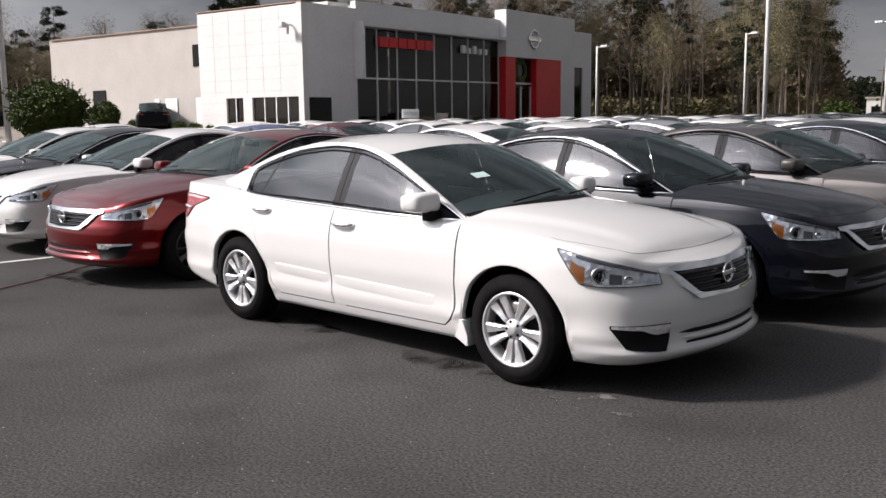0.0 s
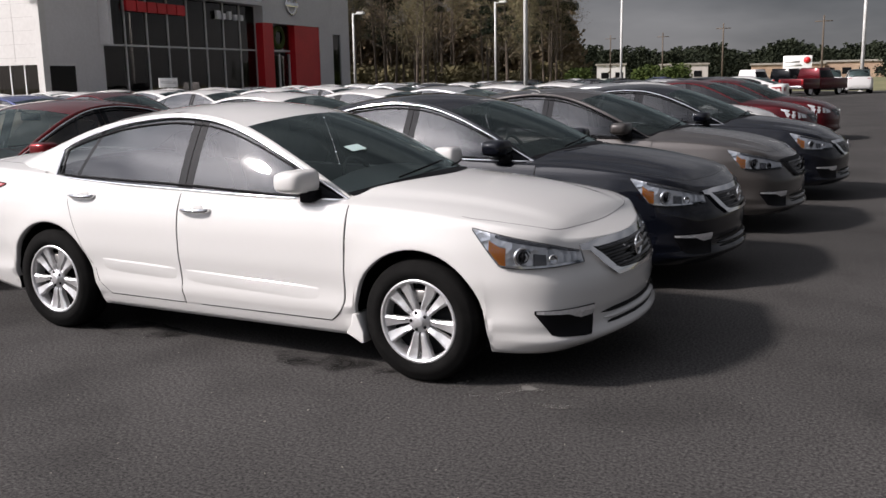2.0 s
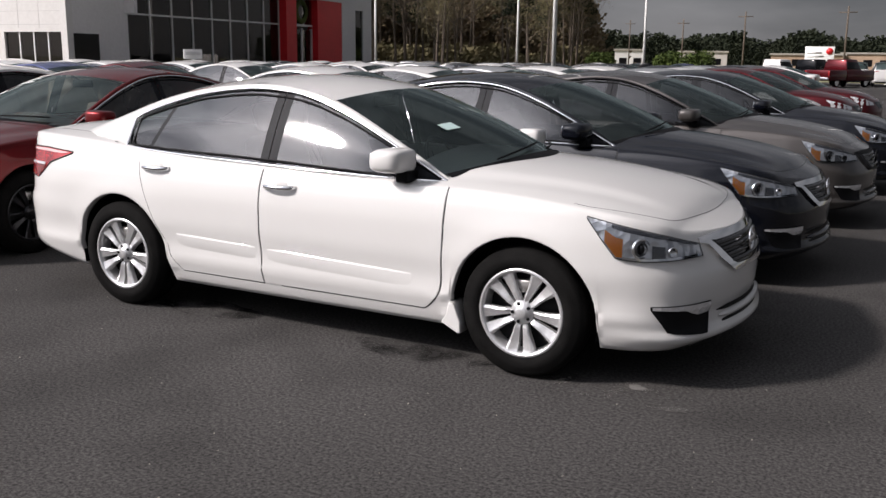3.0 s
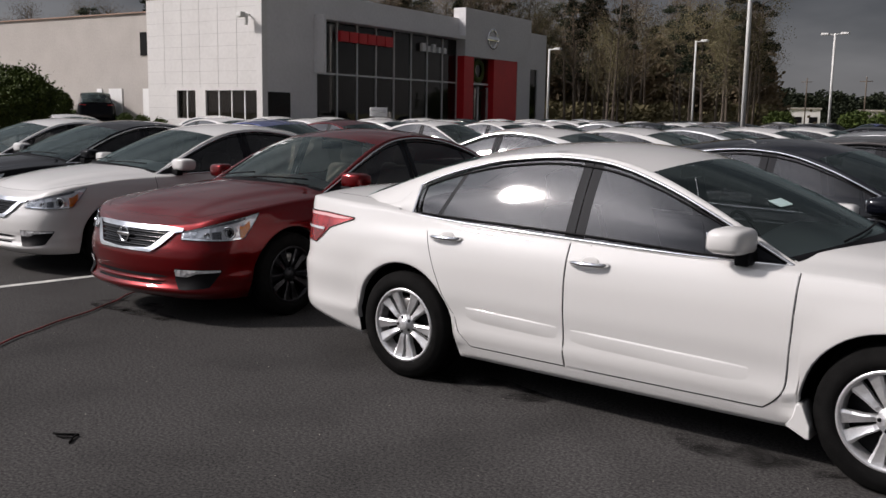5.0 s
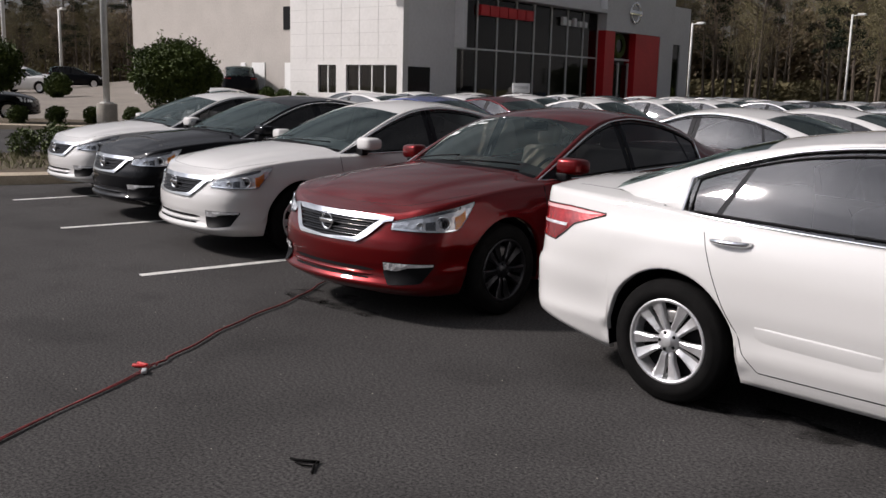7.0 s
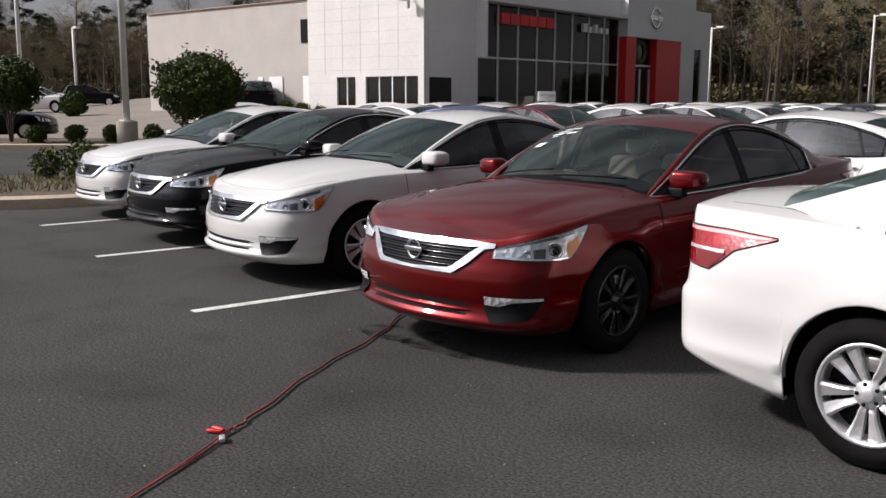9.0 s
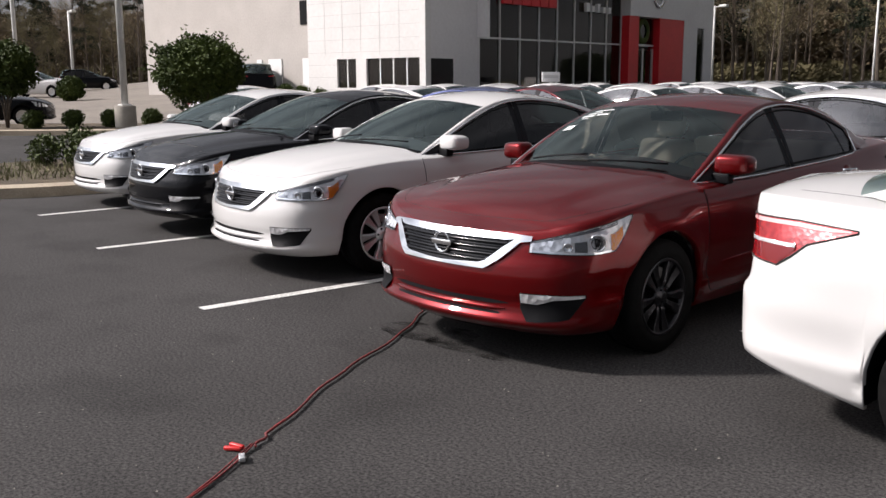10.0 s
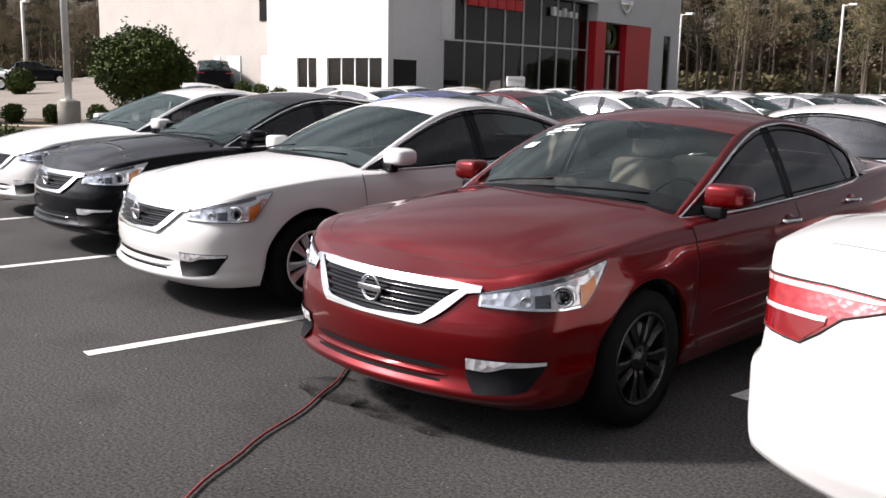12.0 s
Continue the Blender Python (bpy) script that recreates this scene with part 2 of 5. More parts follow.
# darker asphalt tone, broken up by noise
DARK_PATCH = patchy(varied(bsdf("dark_asphalt", (0.02, 0.02, 0.02), 0.8, 0, 0, 0.1), (0.018, 0.0172, 0.0168), (0.028, 0.027, 0.0265), 5, 75), 4.5, 0.42, 0.70)
SCUFF = patchy(varied(bsdf("dusty_asphalt", (0.12, 0.12, 0.12), 0.9, 0, 0, 0.1), (0.09, 0.087, 0.084), (0.15, 0.145, 0.14), 5, 75), 6.0, 0.50, 0.68)
MULCH = varied(bsdf("mulch", (0.1, 0.07, 0.05), 0.95), (0.045, 0.033, 0.02), (0.12, 0.09, 0.052), 3, 30, bump=1.0, bump_dist=0.04)
GRASS_FAR = varied(bsdf("dry_grass", (0.13, 0.13, 0.06), 0.95), (0.10, 0.11, 0.05), (0.20, 0.18, 0.09), 0.05, 0.8, bump=0.4)
LEAF = varied(bsdf("leaf", (0.05, 0.08, 0.03), 0.6, 0, 0, 0.15), (0.016, 0.030, 0.008), (0.085, 0.115, 0.026), 1.2, 14)
PINE = varied(bsdf("pine_needles", (0.035, 0.045, 0.022), 0.9, 0, 0, 0.05), (0.014, 0.019, 0.013), (0.038, 0.044, 0.028), 0.4, 3)
TWIG = varied(bsdf("bare_twigs", (0.09, 0.075, 0.06), 0.9, 0, 0, 0.1), (0.13, 0.10, 0.066), (0.24, 0.183, 0.12), 0.12, 1.2)
TWIG_GREEN = varied(bsdf("budding_twigs", (0.09, 0.09, 0.045), 0.9), (0.115, 0.10, 0.05), (0.21, 0.178, 0.09), 0.12, 1.2)
BARK = varied(bsdf("bark", (0.12, 0.1, 0.08), 0.95), (0.06, 0.047, 0.036), (0.15, 0.12, 0.095), 1.5, 14, bump=0.5)
POLE_PAINT = varied(bsdf("pole_paint", (0.62, 0.62, 0.6), 0.5), (0.55, 0.55, 0.53), (0.68, 0.68, 0.66), 3)
PANEL_WHITE = varied(bsdf("white_panel", (0.72, 0.71, 0.69), 0.5), (0.60, 0.59, 0.575), (0.67, 0.66, 0.645), 0.6, 6)
PANEL_GREY = varied(bsdf("grey_panel", (0.5, 0.5, 0.51), 0.5), (0.63, 0.622, 0.625), (0.71, 0.702, 0.707), 0.6, 6)
STUCCO = varied(bsdf("stucco", (0.55, 0.52, 0.49), 0.9), (0.40, 0.372, 0.345), (0.47, 0.44, 0.41), 0.8, 12, bump=0.2)
SIGN_RED = varied(bsdf("red_panel", (0.45, 0.015, 0.02), 0.4), (0.55, 0.012, 0.018), (0.66, 0.018, 0.026), 1.0)
JOINT = bsdf("panel_joint", (0.48, 0.47, 0.46), 0.7)
CAP_BROWN = varied(bsdf("brown_coping", (0.3, 0.19, 0.14), 0.6), (0.24, 0.15, 0.11), (0.36, 0.24, 0.18), 2)
SHOP_GLASS = tinted("shop_glass", (0.30, 0.29, 0.28), (1.0, 0.95, 0.92), ior=1.5)
FRAME_METAL = bsdf("window_frame_metal", (0.60, 0.60, 0.60), 0.4, 0.3)
WHITE_PAINT = varied(bsdf("white_door_paint", (0.75, 0.75, 0.74), 0.6), (0.7, 0.7, 0.69), (0.8, 0.8, 0.79), 2)
INTERIOR = varied(bsdf("showroom_interior", (0.18, 0.17, 0.16), 0.8), (0.08, 0.075, 0.07), (0.3, 0.28, 0.26), 0.35, 2)
BRICK_TAN = varied(bsdf("tan_brick", (0.35, 0.25, 0.18), 0.9), (0.3, 0.2, 0.14), (0.42, 0.31, 0.22), 0.4, 4)
SIGN_WHITE = bsdf("white_sign", (0.8, 0.8, 0.8), 0.5)
CABLE_RED = varied(bsdf("red_cable", (0.16, 0.02, 0.02), 0.6), (0.06, 0.010, 0.010), (0.27, 0.020, 0.022), 4)
CLIP_RED = bsdf("red_clamp", (0.55, 0.02, 0.02), 0.4)

# ---------------------------------------------------------------- mesh helpers
def link(name, bm, material, parent=None, label="", smooth=True):
    me = bpy.data.meshes.new(name)
    bm.to_mesh(me)
    bm.free()
    if material:
        me.materials.append(material)
    if smooth:
        me.polygons.foreach_set("use_smooth", [True] * len(me.polygons))
    ob = new(name, me)
    ob.parent = parent
    if label:
        ob["label"] = label
    return ob


def part(name, bm, material, parent, label="", smooth=True):
    return link(name, bm, material, parent, label, smooth)


def holder(name, m=None):
    ob = new(name)
    ob.empty_display_size = 0.3
    if m is not None:
        ob.matrix_world = m
    return ob


def grid(bm, pts, closed=False):
    """Skins rows of points."""
    vs = [[bm.verts.new(p) for p in row] for row in pts]
    for i in range(len(vs) - 1):
        n = len(vs[i])
        for j in range(n if closed else n - 1):
            q = [vs[i][j], vs[i][(j + 1) % n], vs[i + 1][(j + 1) % n], vs[i + 1][j]]
            bm.faces.new(q)
    return vs


def finish(bm, weld=0.0004):
    bmesh.ops.remove_doubles(bm, verts=bm.verts, dist=weld)
    bmesh.ops.dissolve_degenerate(bm, edges=bm.edges, dist=1e-5)
    bmesh.ops.recalc_face_normals(bm, faces=bm.faces)
    return bm


def box(bm, lo, hi, bevel=0.0, m=None):
    r = bmesh.ops.create_cube(bm, size=1)
    c, s = [(a + b) / 2 for a, b in zip(lo, hi)], [b - a for a, b in zip(lo, hi)]
    for v in r["verts"]:
        v.co = Vector((v.co.x * s[0] + c[0], v.co.y * s[1] + c[1], v.co.z * s[2] + c[2]))
    if bevel:
        es = {e for v in r["verts"] for e in v.link_edges}
        o = bmesh.ops.bevel(bm, geom=list(es), offset=bevel, segments=2, affect="EDGES", profile=0.5)
        vs = {v for f in o["faces"] for v in f.verts} | {v for v in r["verts"] if v.is_valid}
    else:
        vs = set(r["verts"])
    if m is not None:
        for v in vs:
            v.co = m @ v.co
    return vs


def tube(bm, pts, r, sides=6, cap=True, r2=None):
    """A round bar along a line of points."""
    pts = [Vector(p) for p in pts]
    rings = []
    up = Vector((0, 0, 1))
    for i, p in enumerate(pts):
        d = (pts[min(i + 1, len(pts) - 1)] - pts[max(i - 1, 0)]).normalized()
        a = d.cross(up)
        a = d.cross(Vector((1, 0, 0))) if a.length < 0.05 else a
        a.normalize()
        b = d.cross(a)
        k = r if r2 is None else r + (r2 - r) * i / max(1, len(pts) - 1)
        rings.append([p + (a * math.cos(t) + b * math.sin(t)) * k for t in [2 * math.pi * j / sides for j in range(sides)]])
    vs = grid(bm, rings, True)
    if cap:
        bm.faces.new(vs[0][::-1])
        bm.faces.new(vs[-1])


def lathe(bm, prof, sides=32, axis="y"):
    """Turns (radius, height) pairs round an axis through the origin."""
    rows = []
    for r, h in prof:
        row = []
        for j in range(sides):
            a = 2 * math.pi * j / sides
            row.append((r * math.cos(a), h, r * math.sin(a)) if axis == "y" else (r * math.cos(a), r * math.sin(a), h))
        rows.append(row)
    return grid(bm, rows, True)


def smooth_curve(pts):
    """A smooth function through (x, value) pairs."""
    xs, ys = np.array([p[0] for p in pts], float), np.array([p[1] for p in pts], float)
    if xs[0] > xs[-1]:
        xs, ys = xs[::-1], ys[::-1]
    d = np.diff(ys) / np.diff(xs)
    t = np.r_[d[0], [0 if a * b <= 0 else 2 * a * b / (a + b) for a, b in zip(d[:-1], d[1:])], d[-1]]

    def f(x):
        x = min(max(x, xs[0]), xs[-1])
        i = min(int(np.searchsorted(xs, x, "right")) - 1, len(d) - 1)
        h = xs[i + 1] - xs[i]
        s = (x - xs[i]) / h
        return float(ys[i] * (1 + 2 * s) * (1 - s) ** 2 + t[i] * h * s * (1 - s) ** 2 + ys[i + 1] * s * s * (3 - 2 * s) + t[i + 1] * h * s * s * (s - 1))
    return f

# ---------------------------------------------------------------- sedan
AXLE, TYRE_R, ARCH_R = 1.388, 0.334, 0.392


class Shape:
    """The surface of a car: x ahead, y to its left, z up, origin on the ground below its middle."""

    def __init__(self, outline, shoulder, deck, roof, dlo, belt, rail_y, crown, inset, floor=0.2, width=1.0, tail=0.0):
        self.tail = tail
        self.outline_pts, self.floor = outline, floor
        xs, ys = [], []
        p = [Vector((a, b * width)) for a, b in outline]
        p = [Vector((p[1].x, -p[1].y))] + p + [Vector((p[-2].x, -p[-2].y))]
        for i in range(1, len(p) - 2):
            for k in range(30):
                t = k / 30
                v = 0.5 * ((2 * p[i]) + (p[i + 1] - p[i - 1]) * t + (2 * p[i - 1] - 5 * p[i] + 4 * p[i + 1] - p[i + 2]) * t * t + (3 * p[i] - p[i - 1] - 3 * p[i + 1] + p[i + 2]) * t ** 3)
                xs.append(v.x), ys.append(v.y)
        xs.append(p[-2].x), ys.append(p[-2].y)
        self.px, self.py = np.array(xs), np.maximum(np.array(ys), 0)
        self.arc = np.r_[0, np.cumsum(np.hypot(np.diff(self.px), np.diff(self.py)))]
        self.length = self.arc[-1]
        self.shoulder, self.deck, self.roof = smooth_curve(shoulder), smooth_curve(deck), smooth_curve(roof)
        self.dlo, self.belt, self.rail_y, self.crown = smooth_curve(dlo), smooth_curve(belt), smooth_curve(rail_y), smooth_curve(crown)
        self.d_side, self.d_front, self.d_rear = (smooth_curve(c) for c in inset)
        self.width = width

    def at_x(self, x):
        return float(np.interp(x, self.px, self.arc))

    def at_front_y(self, y):
        k = len(self.px) * 2 // 3
        return float(np.interp(-y, -self.py[k:], self.arc[k:]))

    def at_rear_y(self, y):
        k = len(self.px) // 3
        return float(np.interp(y, self.py[:k], self.arc[:k]))

    def base(self, a):
        x, y = float(np.interp(a, self.arc, self.px)), float(np.interp(a, self.arc, self.py))
        e = 0.03
        dx = float(np.interp(a + e, self.arc, self.px) - np.interp(a - e, self.arc, self.px))
        dy = float(np.interp(a + e, self.arc, self.py) - np.interp(a - e, self.arc, self.py))
        if a < e or a > self.length - e:
            dy = dy if abs(dx) < 1e-9 else dy
            return x, y, (-1.0 if a < e else 1.0), 0.0
        n = math.hypot(dx, dy)
        return x, y, -dy / n, dx / n

    def side(self, a, z, out=0.0):
        """The point at height z on the flank, the nose or the tail, by its way round the outline."""
        x, y, nx, ny = self.base(a)
        wf, wr = max(0, nx) ** 1.3, max(0, -nx) ** 1.3
        ws = max(0.0, 1 - wf - wr)
        d = wf * self.d_front(z) + wr * self.d_rear(z) + ws * self.d_side(z)
        for ax in (-AXLE, AXLE):
            r = math.hypot(x - ax, z - 0.33)
            d -= 0.012 * math.exp(-((r - ARCH_R) / 0.09) ** 2) * ws * max(0.0, min(1.0, (z - 0.25) / 0.3))
        d -= out
        return Vector((x - nx * d, max(y - ny * d, 0), z))

    def bottom(self, x):
        z = self.floor
        for ax in (-AXLE, AXLE):
            if abs(x - ax) < ARCH_R:
                z = max(z, 0.33 + math.sqrt(max(0, ARCH_R ** 2 - (x - ax) ** 2)))
        return z

    def stations(self):
        """Places round the half outline, dense at the wheel arches."""
        out = []
        x0, x1, x2, x3 = -AXLE - ARCH_R, -AXLE + ARCH_R, AXLE - ARCH_R, AXLE + ARCH_R
        low = lambda x: (self.at_x(x), self.floor)
        for k in range(28):
            a = self.at_x(x0 - 0.012) * k / 28
            behind = max(0.0, min(1.0, (x0 - float(np.interp(a, self.arc, self.px))) / 0.6))
            out.append((a, self.floor + 0.12 * behind))
        for c in (-AXLE, AXLE):
            out.append(low(c - ARCH_R - 0.012))
            for k in range(25):
                t = math.pi - math.pi * k / 24
                out.append((self.at_x(c + ARCH_R * math.cos(t)), 0.33 + ARCH_R * math.sin(t)))
            out.append(low(c + ARCH_R + 0.012))
            if c < 0:
                for k in range(1, 22):
                    out.append(low(x1 + 0.012 + (x2 - x1 - 0.024) * k / 22))
        a3 = self.at_x(x3 + 0.012)
        for k in range(1, 37):
            out.append((a3 + (self.length - a3) * k / 36, self.floor))
        return out

    def shoulder_z(self, x):
        return self.shoulder(x)

    def glass_y(self, x, z):
        k = 0.835 * self.width - (z - 0.95) * 0.5
        return k - 0.07 * max(0.0, min(1.0, (-x - 0.7) / 1.0)) ** 1.5 - 0.06 * max(0.0, min(1.0, (x - 0.3) / 0.5)) ** 2

    def cabin(self, xs, q):
        v = self.cabin_plain(xs, q)
        k = max(0.0, (xs - 0.1) / 0.7)
        v.x += 0.10 * k
        v.y *= 1 - 0.045 * k * k
        r = max(0.0, (-0.95 - xs) / 0.8)
        v.x -= self.tail * r * max(0.0, min(1.0, q - 2))
        return v

    def cabin_plain(self, xs, q):
        """A point of the cabin: q 0 sill, 1 window's foot, 2 window's head, 3 roof rail, 4 middle of the roof."""
        belt, head = self.belt(xs), max(self.dlo(xs), self.belt(xs) + 0.004)
        rail = Vector((xs, self.rail_y(xs) * self.width, self.roof(xs) - self.crown(xs)))
        if q <= 1:
            z = belt - 0.035 + (0.035 + 0.006) * q
            return Vector((xs, self.glass_y(xs, z) + 0.012 * (1 - q), z))
        if q <= 2:
            z = belt + 0.006 + (head - belt - 0.006) * (q - 1)
            return Vector((xs, self.glass_y(xs, z) + 0.012 * math.sin((q - 1) * math.pi), z))
        if q <= 3:
            z = head
            a = Vector((xs, self.glass_y(xs, z), z))
            v = a.lerp(rail, q - 2)
            v.z += 0.012 * math.sin((q - 2) * math.pi)
            v.y += 0.012 * math.sin((q - 2) * math.pi)
            return v
        y = rail.y * (4 - q)
        k = 1 - (4 - q) ** 2
        return Vector((xs + self.bow(xs) * k, y, rail.z + (self.roof(xs) - rail.z) * k))

    def crease(self, x, y):
        """The bonnet's raised middle, bounded by two lines that spread from the grille to the screen."""
        if x < 0.6:
            return 0.0
        edge = 0.44 + (2.25 - x) * 0.15
        k = max(0.0, min(1.0, (edge + 0.05 - abs(y)) / 0.10))
        far = max(0.0, min(1.0, (x - 0.6) / 0.3)) * max(0.0, min(1.0, (2.12 - x) / 0.3))
        dip = math.exp(-((abs(y) - edge - 0.07) / 0.06) ** 2)
        return (0.008 * k * k * (3 - 2 * k) - 0.003 * dip) * far

    def bow(self, xs):
        return float(np.interp(xs, (-1.75, -1.05, -0.4, 0.1, 0.8), (-0.13, -0.06, 0, 0.09, 0.24)))


SEDAN = Shape(
    outline=[(-2.51, 0), (-2.50, 0.35), (-2.455, 0.64), (-2.33, 0.80), (-2.0, 0.882), (-1.388, 0.905), (-0.5, 0.915), (0.5, 0.915), (1.388, 0.910), (1.75, 0.900), (1.99, 0.852), (2.155, 0.735), (2.262, 0.52), (2.325, 0.25), (2.345, 0)],
    shoulder=[(-2.47, 1.055), (-2.2, 1.05), (-1.7, 1.03), (-1.1, 0.985), (0, 0.95), (0.8, 0.925), (1.2, 0.915), (1.5, 0.895), (1.8, 0.862), (2.05, 0.815), (2.2, 0.775), (2.345, 0.745)],
    deck=[(-2.47, 1.09), (-2.38, 1.105), (-2.1, 1.12), (-1.75, 1.115), (0, 1.1), (0.8, 1.05), (1.1, 1.025), (1.5, 0.98), (1.9, 0.90), (2.15, 0.825), (2.345, 0.745)],
    roof=[(-1.75, 1.125), (-1.6, 1.19), (-1.4, 1.28), (-1.2, 1.36), (-1.0, 1.415), (-0.7, 1.455), (-0.4, 1.468), (-0.1, 1.44), (0.1, 1.39), (0.2, 1.35), (0.4, 1.255), (0.6, 1.145), (0.8, 1.022)],
    dlo=[(-1.6, 1.05), (-1.5, 1.13), (-1.4, 1.18), (-1.3, 1.225), (-1.1, 1.288), (-0.8, 1.355), (-0.45, 1.385), (-0.2, 1.37), (0, 1.33), (0.2, 1.26), (0.4, 1.165), (0.6, 1.055), (0.8, 0.938)],
    belt=[(-1.75, 1.02), (-1.6, 1.01), (-1.1, 0.985), (-0.1, 0.955), (0.8, 0.932)],
    rail_y=[(-1.75, 0.62), (-1.4, 0.585), (-1.0, 0.58), (-0.4, 0.60), (0.1, 0.63), (0.4, 0.69), (0.8, 0.755)],
    crown=[(-1.75, 0.05), (-1.05, 0.055), (-0.4, 0.055), (0.1, 0.055), (0.8, 0.075)],
    inset=([(0.18, 0.085), (0.25, 0.05), (0.32, 0.028), (0.37, 0.012), (0.40, 0.018), (0.44, 0.02), (0.6, 0.0), (0.72, 0.0), (0.84, 0.016), (0.95, 0.06), (1.06, 0.1)],
           [(0.18, 0.13), (0.235, 0.035), (0.265, -0.004), (0.285, -0.006), (0.305, 0.022), (0.385, 0.036), (0.41, 0.026), (0.5, 0.022), (0.57, 0.034), (0.62, 0.056), (0.68, 0.082), (0.76, 0.125), (0.9, 0.24)],
           [(0.2, 0.10), (0.3, 0.02), (0.45, 0.0), (0.62, 0.0), (0.68, 0.035), (0.85, 0.05), (1.0, 0.04), (1.06, 0.05), (1.1, 0.08)]), tail=0.2)


def mirrored(rows):
    return [[Vector((p.x, -p.y, p.z)) for p in row] for row in rows]


def both(bm, rows):
    grid(bm, rows)
    grid(bm, mirrored(rows))


def strip(sh, arcs, low, high, n, out=0.0):
    """Rows of points on the flank or nose between two heights that change along the way."""
    return [[sh.side(a, low(a) + (high(a) - low(a)) * j / n, out) for j in range(n + 1)] for a in arcs]


def flip(rows, s):
    return rows if s > 0 else mirrored(rows)


def wheel(parent, x, s, rim_mat, lite=False):
    w = part("wheel", finish_wheel_tyre(lite), RUBBER, parent)
    w.location, w.rotation_euler = (x, s * 0.795, TYRE_R), (0, 0, 0 if s > 0 else math.pi)
    if lite:
        bm = bmesh.new()
        vs = lathe(bm, [(0.225, 0.095), (0.14, 0.08), (0.03, 0.085)], 12)
        bm.faces.new(vs[-1])
        part("rim", bm, rim_mat, w)
        return w
    bm = bmesh.new()
    lathe(bm, [(0.229, 0.098), (0.224, 0.105), (0.210, 0.100), (0.204, 0.07), (0.20, -0.08)], 40)
    part("rim", bm, rim_mat, w)
    bm = bmesh.new()
    vs = lathe(bm, [(0.202, 0.012), (0.13, 0.02), (0.06, 0.03), (0.005, 0.03)], 28)
    part("brake_disc", bm, BLACK_TRIM, w)
    for k in range(5):
        bm = bmesh.new()
        for side in (-1, 1):
            c = 2 * math.pi * k / 5 - math.pi / 2
            rows = []
            for r, spread, half, h in ((0.040, 0.014, 0.012, 0.074), (0.078, 0.023, 0.016, 0.088), (0.11, 0.028, 0.0185, 0.090), (0.15, 0.037, 0.0255, 0.089), (0.19, 0.047, 0.032, 0.094), (0.214, 0.053, 0.037, 0.101)):
                ctr = Vector((r * math.cos(c), 0, r * math.sin(c))) + Vector((-math.sin(c), 0, math.cos(c))) * spread * side
                t = Vector((-math.sin(c), 0, math.cos(c))) * side
                rows.append([ctr + t * q * half + Vector((0, h + dh, 0)) for q, dh in ((-1, -0.035), (-1, -0.008), (-0.2, -0.004), (0.5, 0.001), (1, -0.005), (1, -0.035))])
            grid(bm, rows)
        part("spoke", finish(bm), rim_mat, w, smooth=False)
    bm = bmesh.new()
    vs = lathe(bm, [(0.062, 0.06), (0.06, 0.086), (0.034, 0.09), (0.03, 0.097), (0.024, 0.1)], 24)
    bm.faces.new(vs[-1])
    part("hub_cap", bm, rim_mat, w)
    for k in range(5):
        bm = bmesh.new()
        vs = lathe(bm, [(0.0095, 0.08), (0.0095, 0.0925), (0.004, 0.094)], 6)
        bm.faces.new(vs[-1])
        a = 2 * math.pi * k / 5
        bmesh.ops.translate(bm, verts=bm.verts, vec=(0.047 * math.cos(a), 0, 0.047 * math.sin(a)))
        part("wheel_nut", bm, BLACK_TRIM, w)
    bm = bmesh.new()
    box(bm, (-0.05, 0.02, 0.095), (0.05, 0.062, 0.165), 0.012)
    part("brake_caliper", bm, STEEL, w)
    return w


def finish_wheel_tyre(lite=False):
    bm = bmesh.new()
    r, n = TYRE_R, (16 if lite else 44)
    lathe(bm, [(0.222, -0.095), (0.236, -0.106), (0.27, -0.112), (0.311, -0.104), (0.328, -0.085), (r, -0.05), (r, -0.012), (r - 0.006, -0.008), (r - 0.006, 0.008), (r, 0.012), (r, 0.05), (0.328, 0.085), (0.311, 0.104), (0.29, 0.107), (0.285, 0.112), (0.255, 0.113), (0.238, 0.106), (0.224, 0.095)], n)
    return bm


def seat(parent, x, y, mat):
    bm = bmesh.new()
    box(bm, (x - 0.28, y - 0.24, 0.42), (x + 0.26, y + 0.24, 0.60), 0.06)
    lean = Matrix.Translation((x - 0.24, y, 0.55)) @ Matrix.Rotation(radians(-18), 4, "Y")
    box(bm, (-0.09, -0.24, 0), (0.07, 0.24, 0.58), 0.06, lean)
    box(bm, (-0.05, -0.12, 0.60), (0.05, 0.12, 0.78), 0.045, lean)
    return part("seat", bm, mat, parent)


def window_part(sh, parent, name, x0, x1, s, n, mat):
    """Each end may lean: x0 and x1 are (foot, head)."""
    ends = [[(e[0] + (e[1] - e[0]) * j / 4) for j in range(5)] for e in (x0, x1)]
    rows = [[sh.cabin(ends[0][j] + (ends[1][j] - ends[0][j]) * i / n, 1 + j / 4) for j in range(5)] for i in range(n + 1)]
    bm = bmesh.new()
    grid(bm, flip(rows, s))
    return part(name, finish(bm), mat, parent)


